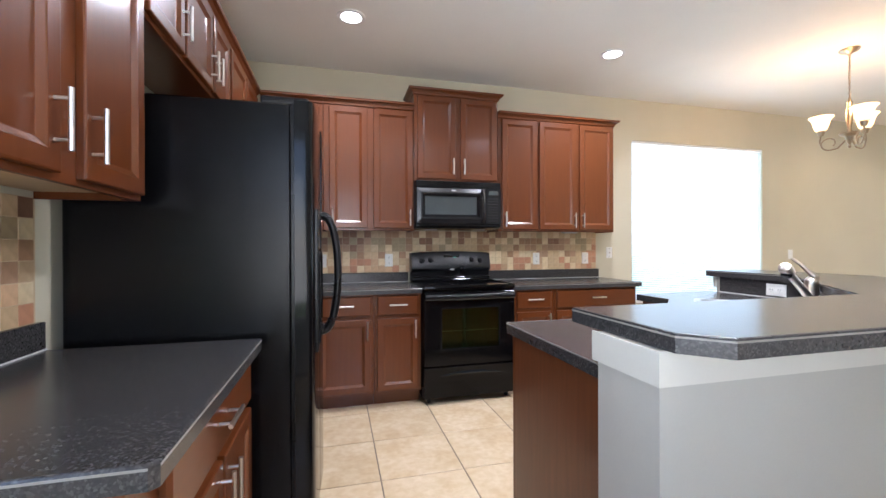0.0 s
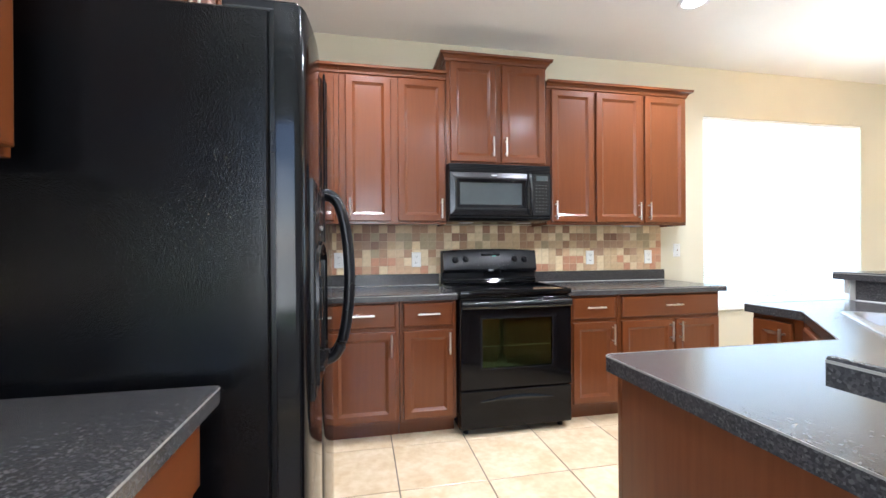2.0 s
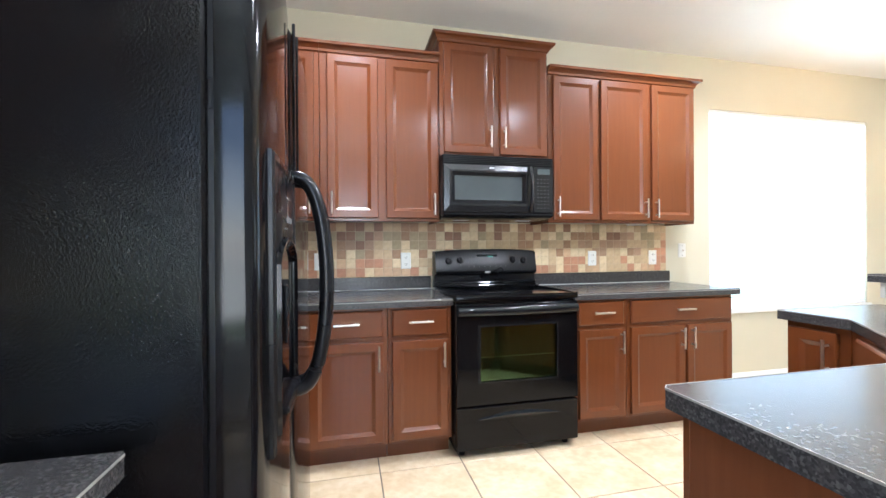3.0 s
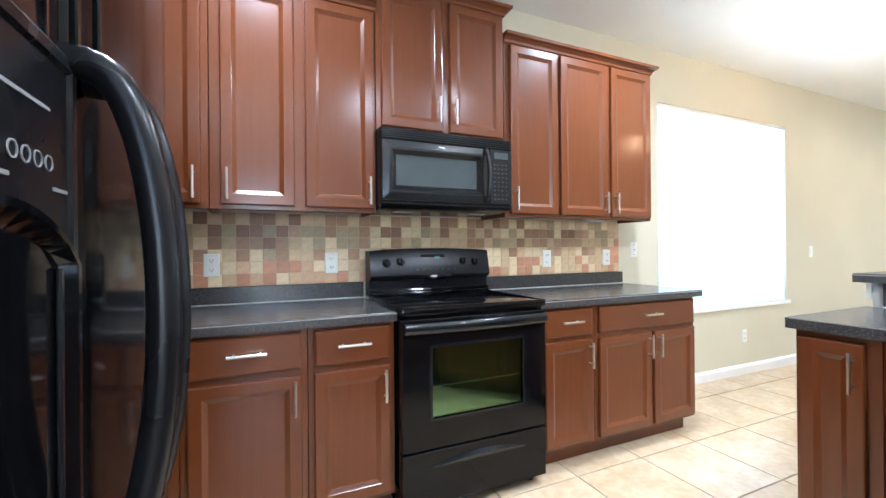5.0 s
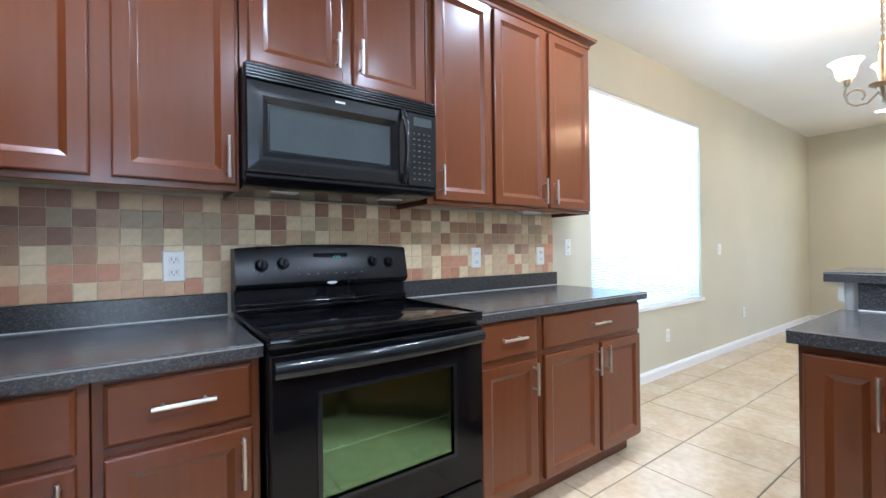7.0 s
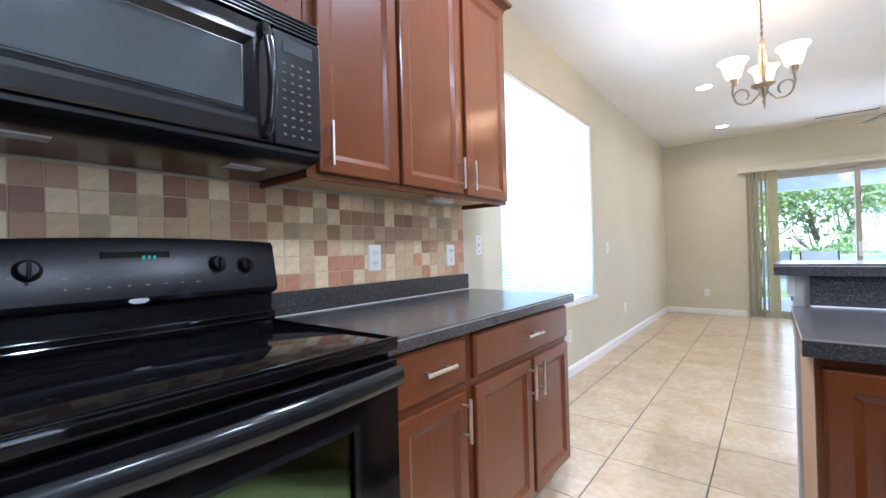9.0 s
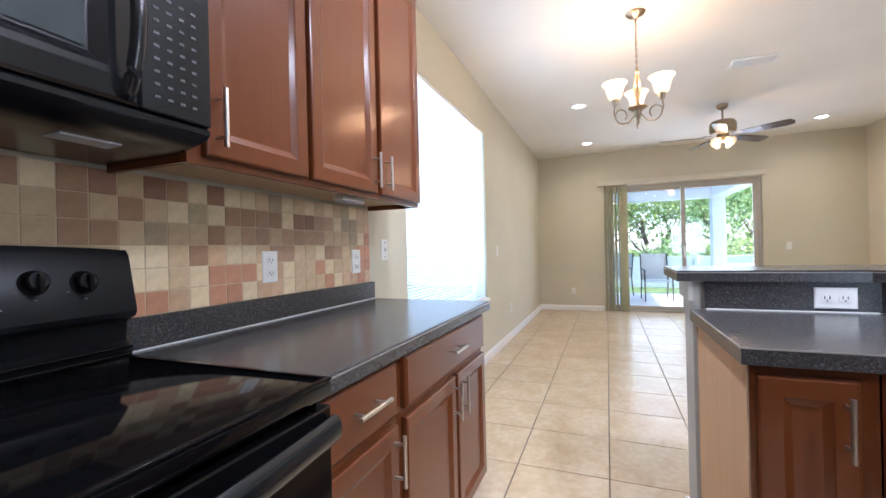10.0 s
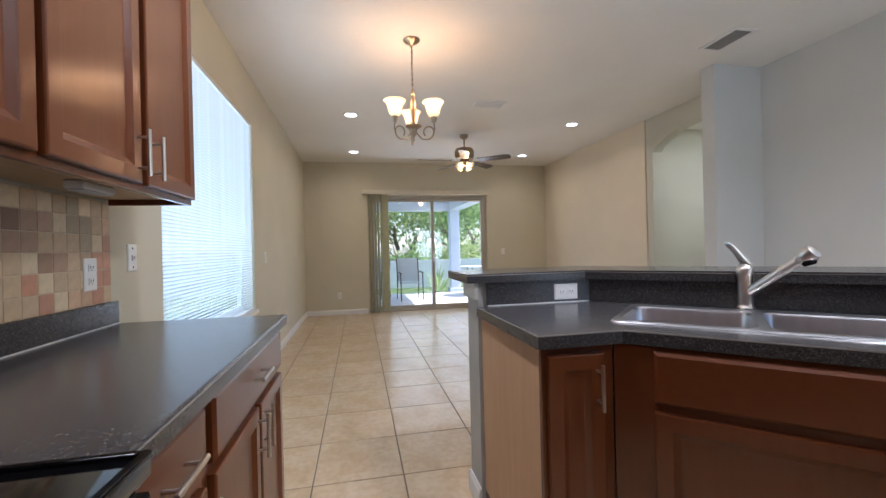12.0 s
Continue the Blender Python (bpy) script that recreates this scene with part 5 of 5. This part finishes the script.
# ---- ceiling registers ----
def register(cx, cy, hx, hy, label, along_x, slat_mat):
    t = thing("ceiling_vent", (cx, cy, CEIL - 0.012), label, "vent")
    z0, z1 = CEIL - 0.012, CEIL - 0.001
    b = 0.028
    part("frame", boxes(((cx - hx, cy - hy, z0), (cx + hx, cy - hy + b, z1)), ((cx - hx, cy + hy - b, z0), (cx + hx, cy + hy, z1)), ((cx - hx, cy - hy + b, z0), (cx - hx + b, cy + hy - b, z1)), ((cx + hx - b, cy - hy + b, z0), (cx + hx, cy + hy - b, z1))), M_TRIM, t)
    part("backing", boxes(((cx - hx + b, cy - hy + b, z1 - 0.001), (cx + hx - b, cy + hy - b, z1))), M_GREYBAR, t)
    n = 7
    for k in range(n):
        if along_x:
            y = cy - hy + b + (2 * hy - 2 * b) * (k + 0.5) / n
            bm = boxes(((cx - hx + b, y - 0.005, z0 + 0.001), (cx + hx - b, y + 0.003, z1 - 0.002)))
        else:
            x = cx - hx + b + (2 * hx - 2 * b) * (k + 0.5) / n
            bm = boxes(((x - 0.005, cy - hy + b, z0 + 0.001), (x + 0.003, cy + hy - b, z1 - 0.002)))
        part("slat", bm, slat_mat, t)
    return t


register(4.30, 1.195, 0.18, 0.105, "grey slatted register with a white frame in the ceiling", True, M_VENT)
register(6.00, 2.66, 0.105, 0.19, "painted flat register in the ceiling", False, M_TRIM)

# ---- blind of the dining window ----
blind = thing("window_blind", ((WX0 + WX1) / 2, WN + 0.018, WZ0 + 0.006), "white mini-blind, lowered with half-closed slats", "blind")
part("headrail", box(bmesh.new(), (WX0 + 0.002, 5.107, WZ1 - 0.032), (WX1 - 0.002, 5.140, WZ1 - 0.003), bevel=0.002), M_TRIM, blind)
part("bottom_rail", box(bmesh.new(), (WX0 + 0.010, 5.110, WZ0 + 0.006), (WX1 - 0.010, 5.135, WZ0 + 0.018), bevel=0.002), M_TRIM, blind)
bm = bmesh.new()
rows = []
tilt = radians(-42)
for k in range(5):
    s = (k / 4 - 0.5) * 0.025
    c = 0.0016 * (1 - (2 * k / 4 - 1) ** 2)
    rows.append((s * math.cos(tilt) - c * math.sin(tilt), s * math.sin(tilt) + c * math.cos(tilt)))
hw = (WX1 - WX0) / 2 - 0.003
va = [[bm.verts.new((x, y, zz)) for y, zz in rows] for x in (-hw, hw)]
for i in range(4):
    bm.faces.new((va[0][i], va[0][i + 1], va[1][i + 1], va[1][i]))
slat_me = mesh_of("slat", bm, M_BLIND)
sol_n = int((WZ1 - WZ0 - 0.06) / 0.0205)
for k in range(sol_n):
    o = new("slat", slat_me)
    o.parent = blind
    o.location = (0, 0, 0.026 + 0.0205 * k)
for x in (WX0 + 0.25, (WX0 + WX1) / 2, WX1 - 0.25):
    part("ladder_cord", boxes(((x - 0.001, 5.1095, WZ0 + 0.018), (x + 0.001, 5.1105, WZ1 - 0.032))), M_TRIM, blind)
part("wand", tube(bmesh.new(), [(WX1 - 0.07, 5.100, 1.35), (WX1 - 0.07, 5.100, WZ1 - 0.03)], 0.004, 8), M_TRIM, blind)

# ---- vertical blind at the sliding door ----
vb = thing("vertical_blind", (WE - 0.05, 3.0, 0.02), "olive-beige vertical blind drawn aside at the sliding door", "blind")
part("valance", box(bmesh.new(), (WE - 0.095, DY0 - 0.03, DZ + 0.012), (WE - 0.002, DY1 + 0.10, DZ + 0.085), bevel=0.003), M_VALANCE, vb, "cream valance")
for k in range(7):
    y = 3.63 + 0.052 * k
    a = radians(66 if k < 2 else 24 + 9 * math.sin(k * 2.1))
    ax = Axes((WE - 0.052, y, 0), (math.cos(a), math.sin(a), 0), (-math.sin(a), math.cos(a), 0))
    part("vane", boxes(((-0.040, -0.0006, 0.025), (0.040, 0.0006, DZ + 0.010)), ax=ax), M_VANE, vb)


# ---- outside: patio, garden, backdrop ----
structure("ground", boxes(((-60, -60, -0.30), (90, 90, -0.16))), M_GRASS, "lawn that runs to the horizon", "ground")
structure("patio_slab", boxes(((9.46, 0.2, -0.155), (12.6, 6.2, -0.02))), M_CONCRETE, "pale concrete patio slab", "patio")
structure("patio_ceiling", boxes(((9.46, 1.42, 2.44), (12.7, 6.2, 2.56))), M_STUCCO, "pale painted patio ceiling", "ceiling")
structure("patio_beam", boxes(((12.40, 1.42, 2.20), (12.70, 6.2, 2.435)), ((9.46, 1.42, 2.20), (12.395, 1.72, 2.435)), bevel=0.01), M_STUCCO, "painted beam at the patio's edge", "beam")
col = thing("patio_column", (12.55, 1.57, -0.02), "square pale blue-white stucco column", "column")
part("shaft", box(bmesh.new(), (12.42, 1.44, -0.019), (12.68, 1.70, 2.199), bevel=0.01), M_STUCCO, col)
part("base", box(bmesh.new(), (12.38, 1.40, -0.0195), (12.72, 1.74, 0.10), bevel=0.008), M_STUCCO, col)
pl = thing("patio_light", (11.0, 2.75, 2.36), "small lit patio ceiling light", "lamp")
part("base_plate", lathe(bmesh.new(), [(0, 2.42), (0.09, 2.42), (0.10, 2.438), (0, 2.438)], (11.0, 2.75, 0), 18), M_TRIM, pl)
part("globe", lathe(bmesh.new(), [(0, 2.36), (0.05, 2.365), (0.08, 2.39), (0.085, 2.4195), (0, 2.4195)], (11.0, 2.75, 0), 18), M_CANLENS, pl, "lit globe", True)

fence = thing("fence", (15.0, 2.5, -0.16), "white vinyl privacy fence behind the garden", "fence")
for k in range(9):
    y = -8 + k * 2.4
    part("post", box(bmesh.new(), (14.95, y - 0.06, -0.159), (15.07, y + 0.06, 0.88), bevel=0.01), M_VINYL, fence)
    if k < 8:
        part("panel", box(bmesh.new(), (14.99, y + 0.061, -0.10), (15.03, y + 2.339, 0.81), bevel=0.004), M_VINYL, fence)


def foliage(n, centre, radius, size, seed, squash=1.0):
    """Leaves in uneven clumps round a centre."""
    r = np.random.RandomState(seed)
    k = 26
    clumps = r.normal(size=(k, 3))
    clumps /= np.linalg.norm(clumps, axis=1)[:, None]
    clumps *= (r.uniform(0.25, 1.0, k) ** 0.5)[:, None] * radius
    clumps[:, 2] *= squash
    pos = clumps[r.randint(0, k, n)] + r.normal(size=(n, 3)) * radius * 0.23 + np.array(centre)
    a = r.normal(size=(n, 3))
    a /= np.linalg.norm(a, axis=1)[:, None]
    b = np.cross(a, r.normal(size=(n, 3)))
    b /= np.linalg.norm(b, axis=1)[:, None]
    s = size * r.uniform(0.6, 1.4, n)[:, None]
    verts = np.stack([pos - a * s, pos + b * s * 0.42, pos + a * s, pos - b * s * 0.42], 1).reshape(-1, 3)
    faces = np.arange(n * 4).reshape(-1, 4)
    return verts, faces


def tree(x, y, height, crown_r, seed, leaf, label, size=0.09, n=3800):
    t = thing("tree", (x, y, -0.16), label, "tree", "garden trees")
    r = random.Random(seed)
    bm = bmesh.new()
    h = height * 0.55
    pts = [(x + r.uniform(-0.1, 0.1) * i, y + r.uniform(-0.1, 0.1) * i, -0.16 + h * i / 5) for i in range(6)]
    tube(bm, pts, 0.13, 10, 0.06)
    for i in range(7):
        a, z = r.uniform(0, 6.28), r.uniform(0.45, 1.0)
        p = Vector(pts[int(z * 5)])
        d = Vector((math.cos(a), math.sin(a), 0.8)) * crown_r * 0.8
        tube(bm, [p, p + d * 0.5 + Vector((0, 0, -0.1)), p + d], 0.032, 7, 0.010)
    part("trunk", bm, M_BARK, t, "grey tapered trunk and limbs", True)
    v, f = foliage(n, (x, y, height * 0.68), crown_r, size, seed, 0.8)
    me = bpy.data.meshes.new("crown")
    me.from_pydata([tuple(p) for p in v - np.array(t.location)], [], [tuple(q) for q in f])
    me.materials.append(leaf)
    o = new("crown", me)
    o.parent = t
    return t


def shrub(x, y, z, radius, seed, leaf, label, n=1500, size=0.07):
    v, f = foliage(n, (0, 0, radius * 0.75), radius, size, seed, 0.8)
    me = bpy.data.meshes.new("shrub")
    v[:, 2] = np.maximum(v[:, 2], 0.01)
    me.from_pydata([tuple(p) for p in v], [], [tuple(q) for q in f])
    me.materials.append(leaf)
    o = new("shrub", me)
    o.location = (x, y, z)
    return tagged(o, label, "shrub", "garden shrubs")


tree(19.6, 5.3, 5.0, 1.9, 3, M_LEAF, "leafy green tree beyond the fence", 0.10, 3600)
tree(20.4, 1.6, 5.6, 2.2, 5, M_LEAF, "tall leafy tree beyond the fence", 0.10, 4200)
tree(18.6, 2.7, 4.2, 1.4, 8, M_LEAF2, "slender light green tree beyond the fence", 0.08, 2600)
tree(19.8, -1.0, 5.2, 2.1, 11, M_LEAF2, "broad yellow-green tree beyond the fence", 0.10, 3600)
tree(17.8, 4.1, 3.9, 1.5, 17, M_LEAF2, "young light green tree beyond the fence", 0.08, 3000)
tree(18.2, 0.6, 4.0, 1.5, 19, M_LEAF, "bushy green tree beyond the fence", 0.08, 3000)
tree(25.5, 7.6, 6.5, 2.4, 13, M_LEAF, "large dark green tree in the distance", 0.13, 3000)
tree(26.5, -1.5, 6.0, 2.6, 15, M_LEAF, "large green tree in the distance", 0.13, 3000)
for k, (sx, sy, sr) in enumerate(((16.6, 5.2, 0.85), (16.9, 3.6, 0.75), (16.5, 2.0, 0.95), (16.8, 0.4, 1.05), (16.6, -1.4, 1.1))):
    shrub(sx, sy, -0.16, sr, 21 + k, M_LEAF2 if k % 2 else M_LEAF, "bright green shrub behind the fence", 2200)
# outside the dining window
tree(5.6, 10.6, 3.0, 1.0, 31, M_LEAF, "small green tree outside the dining window", 0.08, 2200)
shrub(4.4, 8.6, -0.16, 0.7, 32, M_LEAF2, "green shrub outside the dining window")
shrub(7.2, 8.9, -0.16, 0.8, 33, M_LEAF, "green shrub outside the dining window")
shrub(9.6, 9.0, -0.16, 0.8, 34, M_LEAF, "green shrub outside the dining window")


def spiky_plant(x, y, z, height, n, seed):
    t = thing("yucca", (x, y, z), "spiky green yucca at the patio's edge", "plant")
    r = random.Random(seed)
    for k in range(n):
        a, e = r.uniform(0, 6.28), r.uniform(0.35, 1.35)
        d = Vector((math.cos(a) * math.cos(e), math.sin(a) * math.cos(e), math.sin(e)))
        s = d.cross(Vector((0, 0, 1))).normalized() * 0.022
        L = height * r.uniform(0.7, 1.1)
        p0 = Vector((x, y, z + 0.02))
        bm = bmesh.new()
        mid, tip = p0 + d * L * 0.55, p0 + d * L - Vector((0, 0, L * 0.22))
        up = Vector((0, 0, 0.006))
        vs = [bm.verts.new(p) for p in (p0 - s, p0 + s, mid - s, mid + up, mid + s, tip)]
        for q in ((0, 1, 3), (0, 3, 2), (1, 4, 3), (2, 3, 5), (3, 4, 5)):
            bm.faces.new([vs[i] for i in q])
        part("leaf", bm, M_LEAF2, t)


spiky_plant(12.95, 1.98, -0.16, 1.15, 34, 3)
spiky_plant(13.1, 1.00, -0.16, 0.8, 24, 4)


def patio_chair(x, y, turn):
    ax = Axes((x, y, -0.02), (math.cos(turn), math.sin(turn), 0), (-math.sin(turn), math.cos(turn), 0))
    t = thing("patio_chair", (x, y, -0.02), "grey sling patio chair with a metal frame", "chair", "patio chairs")
    for u in (-0.26, 0.26):
        part("leg", tube(bmesh.new(), [ax.at(u, 0.25, 0.0), ax.at(u, 0.22, 0.42), ax.at(u, 0.20, 0.64)], 0.014, 8), M_DARKMETAL, t)
        part("leg", tube(bmesh.new(), [ax.at(u, -0.28, 0.0), ax.at(u, -0.20, 0.42), ax.at(u, -0.30, 0.98)], 0.014, 8), M_DARKMETAL, t)
        part("armrest", tube(bmesh.new(), [ax.at(u, 0.27, 0.64), ax.at(u, -0.02, 0.66), ax.at(u, -0.235, 0.64)], 0.016, 8), M_DARKMETAL, t)
    part("seat", boxes(((-0.25, -0.20, 0.40), (0.25, 0.24, 0.415)), ax=ax, bevel=0.004), M_SLING, t)
    bm = bmesh.new()
    skin(bm, [[ax.at(u, -0.205 - 0.10 * s - 0.03 * math.sin(3.14 * s) + d, 0.43 + 0.55 * s) for u, d in ((-0.245, 0), (0.245, 0), (0.245, 0.012), (-0.245, 0.012))] for s in (0, 0.25, 0.5, 0.75, 1)], True)
    part("backrest", bm, M_SLING, t)


patio_chair(11.2, 2.98, radians(95))
patio_chair(11.9, 3.75, radians(60))
tb = thing("patio_table", (11.7, 1.15, -0.02), "round glass-topped patio table on metal legs", "table")
part("tabletop", lathe(bmesh.new(), [(0, 0.690), (0.46, 0.690), (0.47, 0.697), (0.46, 0.704), (0, 0.704)], (11.7, 1.15, 0), 32), M_SLING, tb, smooth=True)
for i in range(4):
    a = radians(45 + 90 * i)
    part("leg", tube(bmesh.new(), [(11.7 + 0.40 * math.cos(a), 1.15 + 0.40 * math.sin(a), -0.019), (11.7 + 0.30 * math.cos(a), 1.15 + 0.30 * math.sin(a), 0.689)], 0.014, 8), M_DARKMETAL, tb)


# ---- floor tiles ----
def tile_mesh(name, w, h, t, edge, material, axes):
    """A tile with eased edges; axes: the tile's two sides and its face normal."""
    bm = bmesh.new()
    a, b, n = (Vector(v) for v in axes)
    rows = []
    for i, d in ((0, 0), (0, t - edge), (edge, t)):
        rows.append([bm.verts.new(a * (s * (w / 2 - i)) + b * (r * (h / 2 - i)) + n * d) for s, r in ((-1, -1), (1, -1), (1, 1), (-1, 1))])
    for p, q in zip(rows, rows[1:]):
        for j in range(4):
            bm.faces.new((p[j], p[(j + 1) % 4], q[(j + 1) % 4], q[j]))
    bm.faces.new(rows[-1])
    return mesh_of(name, bm, material)


PX, PY, GAP = 0.4570, 0.4570, 0.0065
rng = random.Random(7)
ft = tile_mesh("tile", PX - GAP, PY - GAP, 0.0055, 0.0015, M_FLOOR, ((1, 0, 0), (0, 1, 0), (0, 0, 1)))
for i in range(-10, 12):
    for j in range(-9, 3):
        x, y = 4.118 + PX * (i + 0.5), 3.953 + PY * (j + 0.5)
        if x < WW - 0.1 or x > WE + 0.1 or y < 0.1 or y > WN + 0.1:
            continue
        o = new("tile", ft)
        o.parent = floor
        o.location = (x, y, -0.0055 + rng.uniform(-0.0003, 0.0003))
hall = bmesh.new()
for i in range(0, 6):
    for j in range(-12, -9):
        x, y = 4.118 + PX * (i + 0.5), 3.953 + PY * (j + 0.5)
        box(hall, (x - PX / 2 + GAP / 2, y - PY / 2 + GAP / 2, -0.0045), (x + PX / 2 - GAP / 2, y + PY / 2 - GAP / 2, 0.0))
me = mesh_of("hall_tiles", hall, M_FLOOR)
o = new("hall_tiles", me)
o.parent = floor
tagged(o, kind="stuff")

# ---- stone backsplash ----
TP, TG, TZ = 0.0633, 0.0026, 0.9990


# stone kinds along the stove wall, the lowest row first: cream, tan, brown, dark, rose, pale rose, mauve, grey-tan
STOVE_ROWS = ["CTRCPRPRCPPPPRCPTCRCPCTRCPTCRRPCRRCPPCTTTRCPPRT",
              "TCRPCPCRRRPCCCTTCPCRTCCTCRCTCCTCRRRCPCTTRCTTCRR",
              "CTBCTBCGBTTBCCBCCRCPCBCTCCTTCCTBPCCTMMTTCBMTTRR",
              "GTCBTBMDMTCGCGGMCCBTGCTTTTBBTGTTBTMMTMMMMTTTGCR",
              "BGTDGDDGDMGGBGGBCDDCCGTDTTBTBTCGCBBBBCDDMMCGGTP",
              "TCDTBTDDTDTTBBTBBCBMCDCDBCBDTDBCDCCTGCTCTCTGCTT"]
WEST_ROWS = ["RCTPRCTBRPCTR", "CTRCPTBCRCTPC", "TBCMTCGTBCTMT", "GCTBMTCDTGCTB", "TDGCTBTCMDTGC", "CTBTCDTCTBCTD"]


def backsplash(name, label, ax, length, kinds):
    """Square stone tiles in six straight rows."""
    t = thing(name, ax.at(length / 2, 0, TZ), label, "backsplash")
    bed = boxes(((0, 0.0008, TZ), (length, 0.0080, TZ + 6 * TP)), ax=ax)
    part("grout_bed", bed, M_SPLASH_GROUT, t)
    base = Vector(root_at(t))
    meshes = {}
    for c in range(math.ceil(length / TP - 0.15)):
        a, b = c * TP, min((c + 1) * TP, length)
        for r, row in enumerate(kinds):
            key = (row[c % len(row)], round(b - a, 4))
            if key not in meshes:
                meshes[key] = tile_mesh("tile", key[1] - TG, TP - TG, 0.0045, 0.0012, M_STONE[key[0]], (ax.u, (0, 0, 1), ax.w))
            o = new("tile", meshes[key])
            o.parent = t
            o.location = ax.at((a + b) / 2, 0.0050 + rng.uniform(-0.0005, 0.0005), TZ + (r + 0.5) * TP) - base
            o.rotation_euler = (rng.uniform(-0.006, 0.006), 0, rng.uniform(-0.006, 0.006))
    return t


backsplash("backsplash", "tumbled stone tile backsplash in cream, tan and brown", Axes((0.3679, WN, 0), (1, 0, 0), (0, -1, 0)), 2.963, STOVE_ROWS)
backsplash("backsplash", "tumbled stone tile backsplash by the refrigerator", Axes((WW, 2.022, 0), (0, 1, 0), (1, 0, 0)), 0.83, WEST_ROWS)
